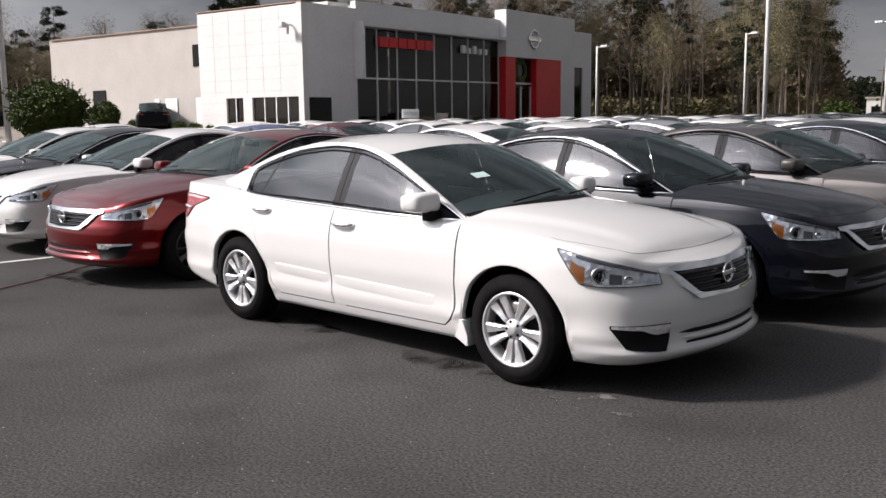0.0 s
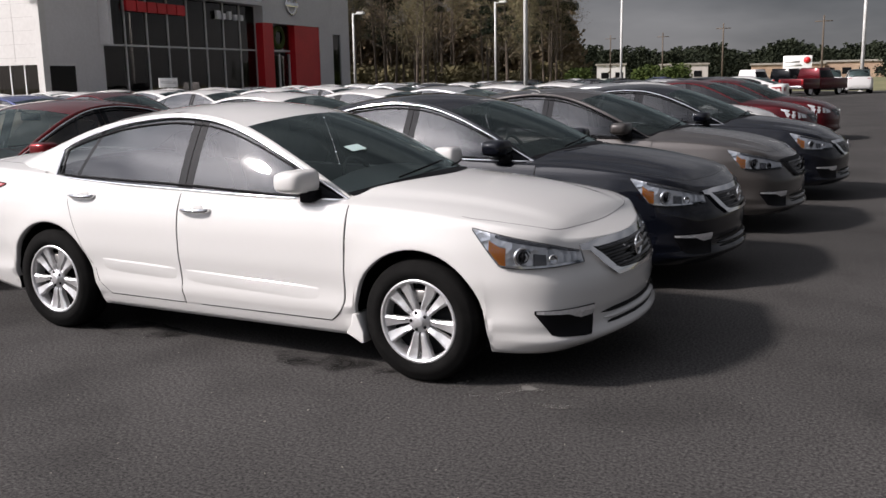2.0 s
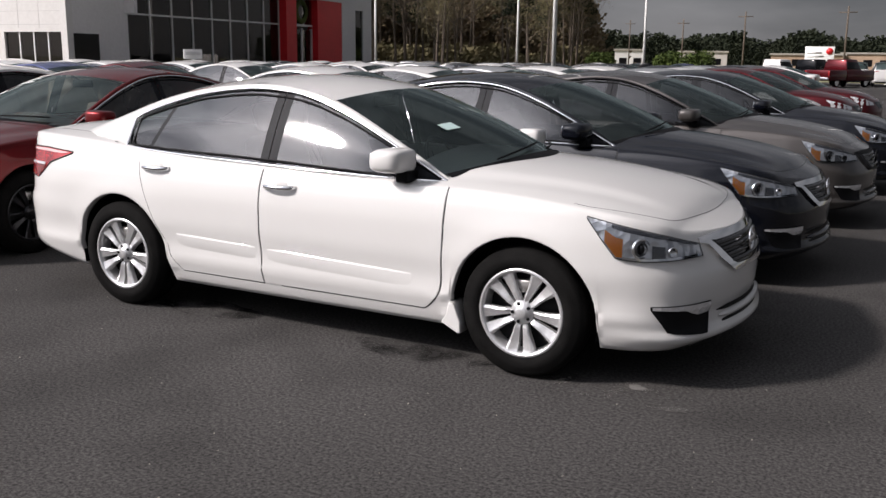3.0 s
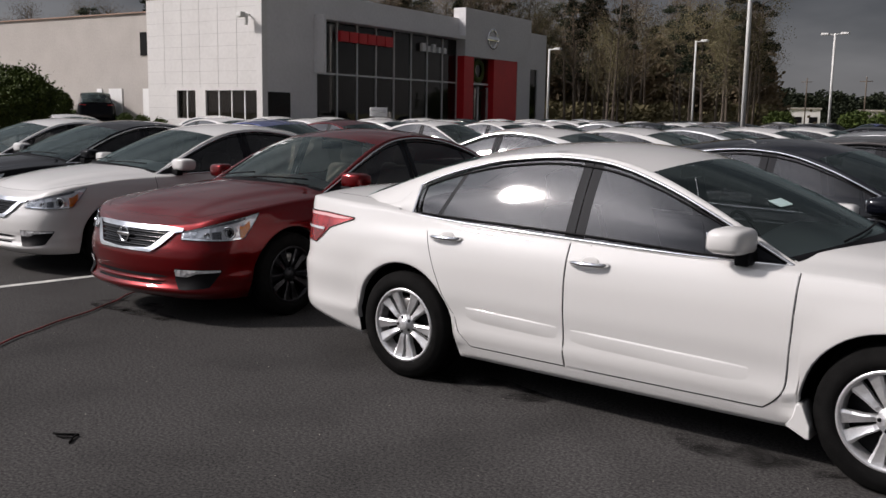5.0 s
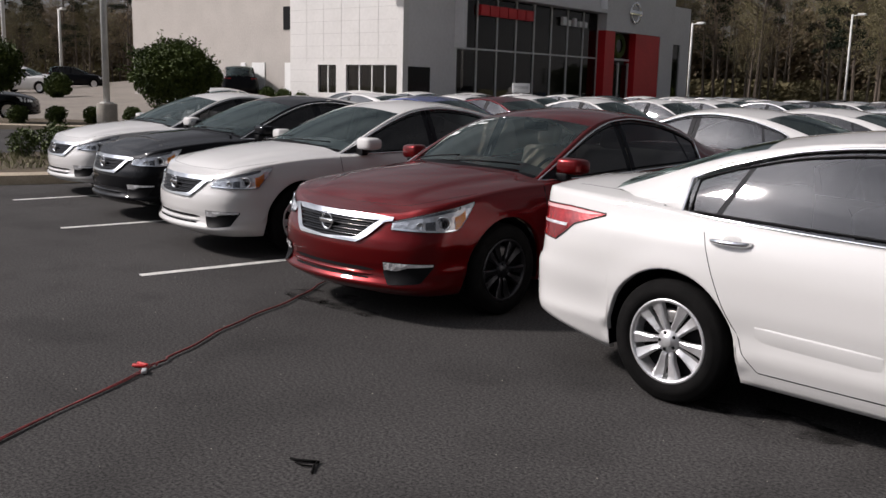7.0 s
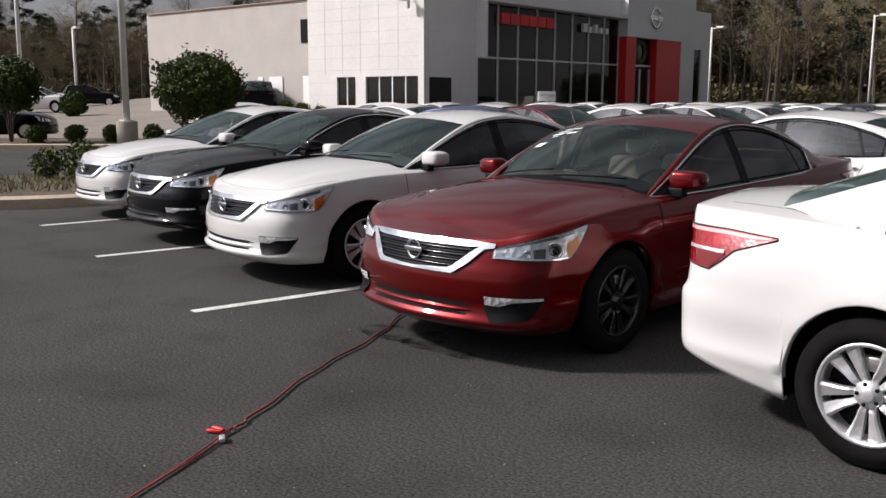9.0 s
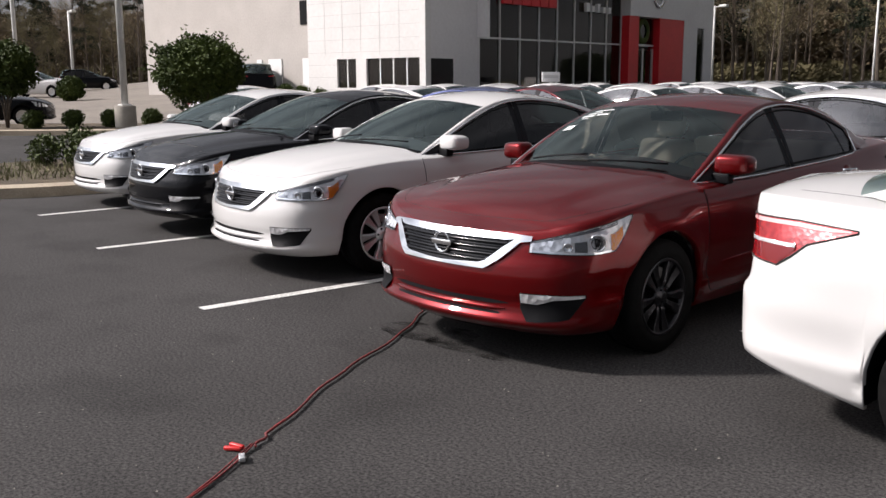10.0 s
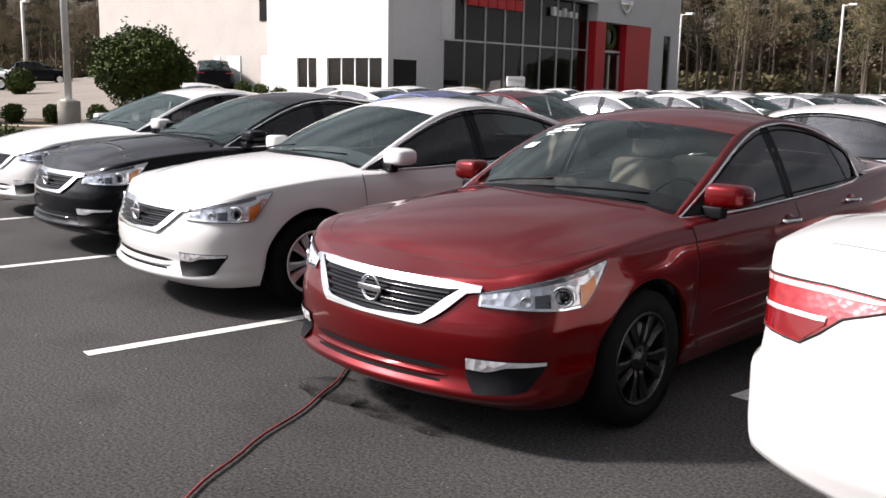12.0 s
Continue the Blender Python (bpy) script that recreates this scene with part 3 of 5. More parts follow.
def sedan(name, paint_mat, rims=ALLOY, lite=False, sh=SEDAN, seats=SEAT_GREY, chrome_trim=True, mudflap=False, fresh=False):
    """One sedan with its parts."""
    car = holder(name)
    st = sh.stations()
    n_low, n_top = (8, 4) if lite else (30, 20)
    if lite:
        st = st[::2] + ([st[-1]] if len(st) % 2 == 0 else [])
    # shell
    bm = bmesh.new()
    rows, tops = [], []
    for a, zb in st:
        x = sh.base(a)[0]
        zs = sh.shoulder_z(x)
        lip = sh.side(a, zb)
        lip.y = max(0, lip.y - 0.035)
        row = [lip] + [sh.side(a, zb + (zs - zb) * j / n_low) for j in range(n_low + 1)]
        rows.append(row)
        top = row[-1]
        zc = sh.deck(x)
        line = []
        for j in range(n_top + 1):
            k = 1 - j / n_top
            line.append(Vector((top.x, top.y * k, top.z + (max(zc, top.z) - top.z) * (1 - k ** 2.2) + sh.crease(top.x, top.y * k))))
        tops.append(line)
    both(bm, rows)
    i = 0
    while i < len(st) - 1:
        x = sh.base(st[i][0])[0]
        inside = -1.55 < x < 0.62
        seg = [tops[i][:2], tops[i + 1][:2]] if inside else [tops[i], tops[i + 1]]
        both(bm, seg)
        i += 1
    # roof skin, rails and pillars
    nx = 12 if lite else 30
    xs_all = [0.8 + (-1.75 - 0.8) * i / nx for i in range(nx + 1)]
    both(bm, [[sh.cabin(x, 0), sh.cabin(x, 1)] for x in xs_all])
    both(bm, [[sh.cabin(x, 2 + j / 3) for j in range(4)] for x in xs_all])
    nr = 5 if lite else 12
    both(bm, [[sh.cabin(0.10 + (-1.05 - 0.10) * i / nr, 3 + j / 6) for j in range(7)] for i in range(nr + 1)])
    body = part("body", finish(bm), paint_mat, car)
    # underside and wheel housings
    bm = bmesh.new()
    box(bm, (-2.2, -0.66, 0.22), (1.95, 0.66, 0.30))
    for ax in (-AXLE, AXLE):
        for s in (-1, 1):
            rows = [[(ax + (ARCH_R + 0.004) * math.cos(t), s * y, 0.33 + (ARCH_R + 0.004) * math.sin(t)) for t in [math.pi * (k / 12 * 1.16 - 0.08) for k in range(13)]] for y in (0.5, 0.862)]
            vs = grid(bm, [[Vector(p) for p in r] for r in rows])
            c = bm.verts.new((ax, s * 0.5, 0.25))
            for k in range(12):
                bm.faces.new((vs[0][k], vs[0][k + 1], c))
    part("underbody", bm, BLACK_TRIM, car, smooth=False)
    # glass
    for nm, a, b in (("windshield", 0.80, 0.10), ("rear_window", -1.05, -1.75)):
        bm = bmesh.new()
        m = 4 if lite else 10
        rows = []
        for i in range(m + 1):
            half = [sh.cabin(a + (b - a) * i / m, 3 + j / 6) for j in range(7)]
            rows.append(half + [Vector((p.x, -p.y, p.z)) for p in half[-2::-1]])
        grid(bm, rows)
        part(nm, finish(bm), GLASS, car)
    for s in (-1, 1):
        window_part(sh, car, "front_side_window", (0.62, 0.62), (-0.185, -0.185), s, 3 if lite else 8, GLASS_SIDE)
        window_part(sh, car, "rear_side_window", (-0.305, -0.305), (-1.20, -1.06), s, 4 if lite else 10, GLASS_SIDE)
        window_part(sh, car, "quarter_window", (-1.235, -1.095), (-1.425, -1.395), s, 3 if lite else 6, GLASS_SIDE)
        window_part(sh, car, "pillar_trim", (-0.185, -0.185), (-0.243, -0.243), s, 1, PILLAR)
        window_part(sh, car, "pillar_trim", (-0.249, -0.249), (-0.305, -0.305), s, 1, PILLAR)
        window_part(sh, car, "window_divider", (-1.20, -1.06), (-1.235, -1.095), s, 1, PILLAR)
        window_part(sh, car, "mirror_base", (0.80, 0.80), (0.62, 0.62), s, 3, PILLAR)
        window_part(sh, car, "rear_pillar", (-1.425, -1.395), (-1.75, -1.75), s, 4, paint_mat)
    # wheels
    for x in (-AXLE, AXLE):
        for s in (-1, 1):
            wheel(car, x, s, rims, lite)
    # lamps
    a0, a1, a2 = sh.at_x(1.715), sh.at_x(1.86), sh.at_front_y(0.575)
    hi = lambda a: float(np.interp(a, (a0, a2), (0.852, 0.712)))
    lo = lambda a: float(np.interp(a, (a0, a1, a1 + 0.12, a2), (0.842, 0.662, 0.652, 0.656)))
    t0, t1, t2 = sh.at_x(-1.86), sh.at_x(-2.14), sh.at_rear_y(0.50)
    thi = lambda a: float(np.interp(a, (t2, t1, t0), (0.965, 0.968, 0.952)))
    tlo = lambda a: float(np.interp(a, (t2, t1 - 0.04, t1 + 0.05, t0), (0.795, 0.768, 0.868, 0.944)))
    lin = lambda a, b, n: [a + (b - a) * i / n for i in range(n + 1)]
    for s in (-1, 1):
        bm = bmesh.new()
        grid(bm, flip(strip(sh, lin(a0, a2, 5 if lite else 16), lo, hi, 2 if lite else 6, 0.003), s))
        lamp = part("headlight", finish(bm), REFLECTOR, car, "clear chrome-backed headlight")
        bm = bmesh.new()
        grid(bm, flip(strip(sh, lin(t2, t0, 4 if lite else 12), tlo, thi, 2 if lite else 5, 0.006), s))
        tail = part("taillight", finish(bm), RED_LENS, car, "red taillight")
        if lite:
            continue
        # amber corner, projector, bezel, clear cover
        bm = bmesh.new()
        grid(bm, flip(strip(sh, lin(a0 + 0.09, a1 + 0.03, 6), lambda a: lo(a) + 0.010, lambda a: max(lo(a) + 0.012, lo(a) + (hi(a) - lo(a)) * 0.62), 3, 0.007), s))
        part("amber_lamp", finish(bm), AMBER, lamp, "amber corner reflector")
        nrm = Vector((0.80, 0.60, 0))
        rot = nrm.to_track_quat("Y", "Z").to_matrix().to_4x4()

        def lamp_cup(nm, da, z, rad, mat):
            c = sh.side(a1 + da, z, 0.006)
            bm = bmesh.new()
            vs = lathe(bm, [(rad, 0.0), (rad * 0.97, 0.009), (rad * 0.86, 0.010), (rad * 0.70, 0.001)], 22)
            bm.faces.new(vs[-1])
            for v in bm.verts:
                v.co = rot @ v.co + c
                v.co.y *= s
            part(nm, finish(bm), mat, lamp)
            return c
        c = lamp_cup("projector", 0.115, 0.713, 0.050, CHROME)
        lamp_cup("projector_shroud", 0.115, 0.713, 0.034, SMOKED)
        lamp_cup("high_beam", 0.285, 0.692, 0.026, CHROME)
        bm = bmesh.new()
        ball = bmesh.ops.create_uvsphere(bm, u_segments=14, v_segments=10, radius=0.023)["verts"]
        for v in ball:
            v.co = Vector((c.x + 0.006 + v.co.x * 0.6, (c.y + 0.004 + v.co.y * 0.6) * s, c.z + v.co.z))
        part("projector_lens", finish(bm), GLOSS_BLACK, lamp)
        for b0, b1, f0_, f1_ in ((0.172, 0.245, 0.06, 0.55),):
            bm = bmesh.new()
            grid(bm, flip(strip(sh, lin(a1 + b0, min(a1 + b1, a2 - 0.03), 5), lambda a: lo(a) + (hi(a) - lo(a)) * f0_, lambda a: lo(a) + (hi(a) - lo(a)) * f1_, 3, 0.0055), s))
            part("bezel", finish(bm), SMOKED, lamp, "smoked inner bezel")
        bm = bmesh.new()
        grid(bm, flip(strip(sh, lin(a0 + 0.12, a2 - 0.02, 12), lambda a: hi(a) - (hi(a) - lo(a)) * 0.16, lambda a: hi(a) - 0.004, 2, 0.007), s))
        part("brow", finish(bm), SMOKED, lamp, "smoked upper edge")
        bm = bmesh.new()
        grid(bm, flip(strip(sh, lin(a1 + 0.03, a2 - 0.02, 12), lambda a: lo(a) + 0.003, lambda a: lo(a) + 0.014, 2, 0.009), s))
        part("chrome_lip", finish(bm), CHROME, lamp)
        bm = bmesh.new()
        grid(bm, flip(strip(sh, lin(a0, a2, 16), lo, hi, 6, 0.014), s))
        part("lens", finish(bm), LENS_CLEAR, lamp)
        bm = bmesh.new()
        edge = [sh.side(a, lo(a), 0.006) for a in lin(a0, a2, 14)] + [sh.side(a, hi(a), 0.006) for a in lin(a2, a0, 14)]
        edge = [Vector((p.x, p.y * s, p.z)) for p in edge]
        tube(bm, edge + [edge[0]], 0.0022, 5, False)
        part("lamp_gap", bm, SHADOW_GAP, lamp)
        bm = bmesh.new()
        grid(bm, flip(strip(sh, lin(t2, t1 + 0.02, 8), lambda a: 0.856, lambda a: 0.872, 2, 0.011), s))
        part("reverse_lamp", finish(bm), REFLECTOR, tail, "clear band across the taillight")
        bm = bmesh.new()
        grid(bm, flip(strip(sh, lin(t2, t1 + 0.02, 8), lambda a: max(0.785, tlo(a) + 0.012), lambda a: max(0.855, tlo(a) + 0.02), 2, 0.009), s))
        part("lower_lens", finish(bm), RED_LENS_DARK, tail, "dark red lower lens")
        bm = bmesh.new()
        grid(bm, flip(strip(sh, lin(t2, t0 - 0.03, 10), lambda a: thi(a) - min(0.024, 0.4 * (thi(a) - tlo(a))), lambda a: thi(a) - 0.006, 2, 0.009), s))
        part("upper_strip", finish(bm), PALE_LENS, tail, "pale strip along the top of the taillight")
        bm = bmesh.new()
        edge = [sh.side(a, tlo(a), 0.004) for a in lin(t2, t0, 12)] + [sh.side(a, thi(a), 0.004) for a in lin(t0, t2, 12)]
        edge = [Vector((p.x, p.y * s, p.z)) for p in edge]
        tube(bm, edge + [edge[0]], 0.004, 5, False)
        part("lamp_gap", bm, SHADOW_GAP, tail)
        # fog lamp pocket
        f0, f1 = sh.at_front_y(0.835), sh.at_front_y(0.54)
        bm = bmesh.new()
        grid(bm, flip(strip(sh, lin(f0, f1, 8), lambda a: float(np.interp(a, (f0, f0 + 0.10, f1 - 0.05, f1), (0.420, 0.300, 0.285, 0.355))), lambda a: float(np.interp(a, (f0, f1), (0.437, 0.439))), 4, 0.004), s))
        pocket = part("fog_lamp", finish(bm), BLACK_TRIM, car, "black bumper pocket with fog lamp")
        bm = bmesh.new()
        grid(bm, flip(strip(sh, lin(f0 + 0.01, f1 - 0.005, 8), lambda a: float(np.interp(a, (f0, f1 - 0.17, f1 - 0.12, f1), (0.421, 0.408, 0.378, 0.384))), lambda a: 0.435, 3, 0.010), s))
        part("fog_lens", finish(bm), REFLECTOR, pocket, "chrome fog lamp strip")
        # doors with their gaps and handles
        bm = bmesh.new()
        fx = lambda z: 0.93 + 0.03 * math.sin((z - 0.3) * 2.4) - 0.10 * max(0, (0.42 - z) / 0.14) ** 2
        gap = []
        rx = lambda z: -0.98 - 0.22 * max(0, (z - 0.45) / 0.4) ** 0.8 + 0.10 * max(0, (0.45 - z) / 0.17) ** 2
        for q0, q1 in ((fx, lambda z: -0.12), (rx, lambda z: -0.245)):
            seam = []
            for z in lin(0.93, 0.28, 22):
                seam.append(sh.side(sh.at_x(q0(z)), z, 0.0))
            for k in range(1, 12):
                x = q0(0.28) + (q1(0.28) - q0(0.28)) * k / 11
                seam.append(sh.side(sh.at_x(x), 0.28, 0.0))
            for z in lin(0.30, 0.95, 20):
                seam.append(sh.side(sh.at_x(q1(z)), z, 0.0))
            seam = [Vector((p.x, p.y * s, p.z)) for p in seam]
            gap.append(seam)
        for nm, q0, seam in (("front_door", fx, gap[0]), ("rear_door", rx, gap[1])):
            bm = bmesh.new()
            rows = []
            for z in lin(0.285, 0.945, 18):
                xa, xb = q0(z), -0.250 if nm == "rear_door" else -0.240
                ins = 0.006 if xa > xb else -0.006
                xa -= ins
                rows.append([sh.side(sh.at_x(xa + (xb - xa) * k / 12), min(z, sh.shoulder(xa + (xb - xa) * k / 12)), 0.0045) for k in range(13)])
            grid(bm, flip(rows, s))
            door = part(nm, finish(bm), paint_mat, car)
            bm = bmesh.new()
            tube(bm, seam, 0.0024, 5, False)
            part("door_gap", bm, SHADOW_GAP, door, "dark panel gap")
            ml = lambda x: 0.468 - 0.03 * (x + 0.2)
            x0, x1 = (0.76, -0.20) if nm == "front_door" else (-0.29, -0.90)
            bm = bmesh.new()
            rows = []
            for k in range(15):
                x = x0 + (x1 - x0) * k / 14
                t = 0.55 + 0.45 * min(1.0, 6 * min(k, 14 - k) / 14)
                rows.append([sh.side(sh.at_x(x), ml(x) + dz, o * t) for dz, o in ((-0.066, -0.004), (-0.045, 0.0068), (-0.01, 0.0095), (0.016, 0.0105), (0.026, 0.008), (0.034, -0.004))])
            grid(bm, flip(rows, s))
            part("door_moulding", finish(bm), paint_mat, door)
            hx, hz = (-0.10, 0.858) if nm == "front_door" else (-1.07, 0.902)
            bm = bmesh.new()
            pts = [sh.side(sh.at_x(hx + d), hz + 0.012 * d, o) for d, o in ((-0.115, 0.006), (-0.09, 0.03), (-0.04, 0.042), (0.03, 0.042), (0.08, 0.03), (0.105, 0.006))]
            pts = [Vector((p.x, p.y * s, p.z)) for p in pts]
            tube(bm, pts, 0.013, 8)
            h = part("handle", bm, CHROME if chrome_trim else paint_mat, door, "chrome door handle" if chrome_trim else "")
            bm = bmesh.new()
            cup = bmesh.ops.create_uvsphere(bm, u_segments=14, v_segments=8, radius=1)["verts"]
            c = sh.side(sh.at_x(hx), hz + 0.005, 0.001)
            for v in cup:
                v.co = Vector((c.x + v.co.x * 0.055, (c.y + v.co.y * 0.006) * s, c.z + v.co.z * 0.033))
            part("handle_cup", bm, paint_mat, door)
        # bright window surround
        if chrome_trim:
            bm = bmesh.new()
            xsl = lin(0.80, -1.41, 40)
            loop = [sh.cabin(x, 2.04) + Vector((0, 0.012, 0.002)) for x in xsl] + [sh.cabin(x, 1.0) + Vector((0, 0.021, 0.004)) for x in xsl[::-1]]
            loop = [Vector((p.x, p.y * s, p.z)) for p in loop]
            tube(bm, loop + [loop[0]], 0.0085, 6, False)
            part("window_trim", bm, CHROME, car, "chrome window surround")
            bm = bmesh.new()
            xsl = lin(0.76, -1.37, 40)
            loop = [sh.cabin(x, 1.94) + Vector((0, 0.008, -0.006)) for x in xsl] + [sh.cabin(x, 1.06) + Vector((0, 0.010, 0.006)) for x in xsl[::-1]]
            loop = [Vector((p.x, p.y * s, p.z)) for p in loop]
            tube(bm, loop + [loop[0]], 0.006, 5, False)
            part("window_seal", bm, BLACK_TRIM, car, "black rubber window seal")
        # mirror
        bm = bmesh.new()
        q = bmesh.ops.create_uvsphere(bm, u_segments=20, v_segments=12, radius=1)["verts"]
        for v in q:
            sg = lambda t, e: math.copysign(abs(t) ** e, t)
            v.co = Vector((0.645 + sg(v.co.x, 0.5) * 0.088 - 0.02 * v.co.y, s * (0.895 + sg(v.co.y, 0.5) * 0.108), 1.05 + sg(v.co.z, 0.5) * 0.064 * (1 - 0.12 * v.co.y)))
        mir = part("mirror", finish(bm), paint_mat, car)
        bm = bmesh.new()
        box(bm, (0.66, 0.78, 0.935), (0.73, 0.90, 1.0), 0.01)
        for v in bm.verts:
            v.co.y *= s
        bmesh.ops.recalc_face_normals(bm, faces=bm.faces)
        part("mirror_arm", bm, BLACK_TRIM, mir)
        bm = bmesh.new()
        box(bm, (0.546, 0.83, 1.01), (0.560, 0.97, 1.09), 0.006)
        for v in bm.verts:
            v.co.y *= s
        bmesh.ops.recalc_face_normals(bm, faces=bm.faces)
        part("mirror_glass", bm, CHROME, mir)
        if mudflap:
            bm = bmesh.new()
            prof = [(0.955, 0.235), (1.0, 0.212), (1.05, 0.186), (1.066, 0.188), (1.062, 0.25), (1.022, 0.34), (1.0, 0.345), (0.985, 0.28)]
            rings = [[Vector((x, (y - 0.02 * max(0, 0.3 - z)) * s, z)) for x, z in prof] for y in (0.79, 0.915, 0.925)]
            rings.append([(p + (sum(rings[2], Vector()) / 8 - p) * 0.12) for p in rings[2]])
            vs = grid(bm, rings, True)
            bm.faces.new(vs[0][::-1])
            bm.faces.new(vs[-1])
            bmesh.ops.recalc_face_normals(bm, faces=bm.faces)
            part("mud_flap", bm, paint_mat, car)
    # bonnet and boot shut lines
    if not lite:
        def bonnet(x, f):
            a = sh.at_x(x)
            zs, t = sh.shoulder_z(x), sh.side(a, sh.shoulder_z(x))
            return Vector((t.x, t.y * f, zs + (sh.deck(x) - zs) * (1 - abs(f) ** 2.2) + 0.0005 + sh.crease(t.x, t.y * f)))
        for nm, pts in (("bonnet_gap", [bonnet(x, float(np.interp(x, (0.9, 1.7, 2.06), (0.93, 0.93, 0.84)))) for x in lin(1.62, 2.06, 14)] + [bonnet(2.06 + 0.15 * math.sin(k / 16 * math.pi / 2), 0.84 * math.cos(k / 16 * math.pi / 2)) for k in range(1, 17)]),
                        ("boot_gap", [bonnet(x, 0.80) for x in lin(-1.75, -2.25, 10)])):
            for s in (-1, 1):
                bm = bmesh.new()
                tube(bm, [Vector((p.x, p.y * s, p.z - 0.001)) for p in pts]  , 0.0018, 5, False)
                part(nm, bm, SHADOW_GAP, body, "dark panel gap")
    # grille
    g0 = sh.at_front_y(0.52)
    g1 = sh.length
    ghi = lambda a: float(np.interp(a, (g0, g1), (0.728, 0.722)))
    glo = lambda a: float(np.interp(a, (g0, g0 + 0.20, g1), (0.716, 0.575, 0.565)))
    bm = bmesh.new()
    both(bm, strip(sh, lin(g0, g1, 5 if lite else 14), glo, ghi, 2 if lite else 6, 0.004))
    gr = part("grille", finish(bm), GLOSS_BLACK, car)
    bm = bmesh.new()
    em = sh.side(g1, 0.665, 0.03)
    lathe(bm, [(0.058, 0.0), (0.068, 0.008), (0.056, 0.012), (0.05, 0.0)], 24)
    for v in bm.verts:
        v.co = Vector((em.x + v.co.y, v.co.x, em.z + v.co.z))
    box(bm, (em.x + 0.004, -0.078, em.z - 0.015), (em.x + 0.016, 0.078, em.z + 0.015), 0.004)
    bmesh.ops.recalc_face_normals(bm, faces=bm.faces)
    part("emblem", bm, CHROME, gr, "round chrome emblem with a bar")
    if not lite:
        for k in range(4):
            f = 0.14 + 0.22 * k
            bm = bmesh.new()
            y0 = g0 + 0.035 + (0.16 * (1 - f) if f < 0.9 else 0)
            arcs = lin(y0 + 0.02, g1, 10)
            zf = 0.575 + f * 0.145
            both(bm, [[sh.side(a, zf + dz, o) for dz, o in ((-0.006, 0.005), (-0.003, 0.018), (0.006, 0.021), (0.013, 0.012), (0.014, 0.005))] for a in arcs])
            part("grille_slat", finish(bm), SLAT, gr)
        bm = bmesh.new()
        # tapering V: a broad brow that runs out into pointed wings, stout cheeks, a thin foot
        arcs = lin(g0 - 0.07, g1, 26)
        both(bm, strip(sh, arcs, lambda a: glo(a) - float(np.interp(a, (g0 - 0.07, g0 + 0.10, g0 + 0.22, g1), (0.0, 0.026, 0.020, 0.010))), lambda a: glo(a) + float(np.interp(a, (g0 - 0.07, g0 + 0.10, g0 + 0.19, g0 + 0.24, g1), (0.020, 0.034, 0.026, 0.010, 0.006))), 4, 0.020))
        both(bm, strip(sh, arcs, lambda a: ghi(a) - float(np.interp(a, (g0 - 0.07, g0 + 0.1, g1), (0.0, 0.014, 0.010))), lambda a: ghi(a) + float(np.interp(a, (g0 - 0.07, g0 + 0.12, g1), (0.012, 0.022, 0.026))), 3, 0.014))
        part("grille_surround", finish(bm), CHROME, gr, "chrome V-shaped grille surround")
        l0 = sh.at_front_y(0.47)
        ends = lambda a, w: w * min(1.0, (a - l0) / 0.12 + 0.15)
        bm = bmesh.new()
        both(bm, strip(sh, lin(l0, g1, 12), lambda a: 0.372 - ends(a, 0.012), lambda a: 0.372 + ends(a, 0.011), 2, 0.003))
        lg = part("lower_grille", finish(bm), BLACK_TRIM, car, "narrow dark slot in the bumper")
        bm = bmesh.new()
        both(bm, strip(sh, lin(l0 + 0.05, g1, 12), lambda a: 0.313 - ends(a, 0.010), lambda a: 0.313 + ends(a, 0.009), 2, 0.003))
        part("lower_slot", finish(bm), BLACK_TRIM, lg)
        bm = bmesh.new()
        rows = [[sh.side(a, 0.341 + dz * ends(a, 1), o * ends(a, 1) + 0.002) for dz, o in ((-0.017, 0.0), (-0.011, 0.014), (0.0, 0.02), (0.009, 0.015), (0.014, 0.0))] for a in lin(l0 + 0.02, g1, 12)]
        both(bm, rows)
        part("grille_bar", finish(bm), paint_mat, lg)
        # cabin fittings
        bm = bmesh.new()
        box(bm, (0.38, -0.68, 0.72), (0.80, 0.68, 0.955), 0.05)
        part("dashboard", bm, DASH, car)
        for y in (-0.36, 0.36):
            seat(car, -0.15, y, seats)
        bm = bmesh.new()
        box(bm, (-1.35, -0.62, 0.42), (-0.85, 0.62, 0.62), 0.06)
        box(bm, (-1.5, -0.62, 0.55), (-1.32, 0.62, 1.08), 0.06)
        box(bm, (-1.8, -0.62, 1.03), (-1.4, 0.62, 1.06), 0.01)
        part("rear_bench", bm, seats, car)
        bm = bmesh.new()
        box(bm, (-1.5, -0.78, 0.30), (0.6, 0.78, 0.40))
        part("cabin_floor", bm, DASH, car)
        bm = bmesh.new()
        ring = [Vector((0.26 - 0.09 * math.sin(t), 0.36 + 0.185 * math.cos(t), 0.90 + 0.165 * math.sin(t))) for t in [2 * math.pi * k / 28 for k in range(29)]]
        tube(bm, ring, 0.014, 6, False)
        box(bm, (0.25, 0.29, 0.85), (0.29, 0.43, 0.93), 0.02)
        part("steering_wheel", bm, seats if seats is SEAT_BEIGE else DASH, car)
        bm = bmesh.new()
        box(bm, (0.02, -0.13, 1.275), (0.05, 0.13, 1.345), 0.012)
        tube(bm, [(0.05, 0, 1.33), (0.16, 0, 1.38)], 0.01, 6)
        part("rear_view_mirror", bm, BLACK_TRIM, car)
        bm = bmesh.new()
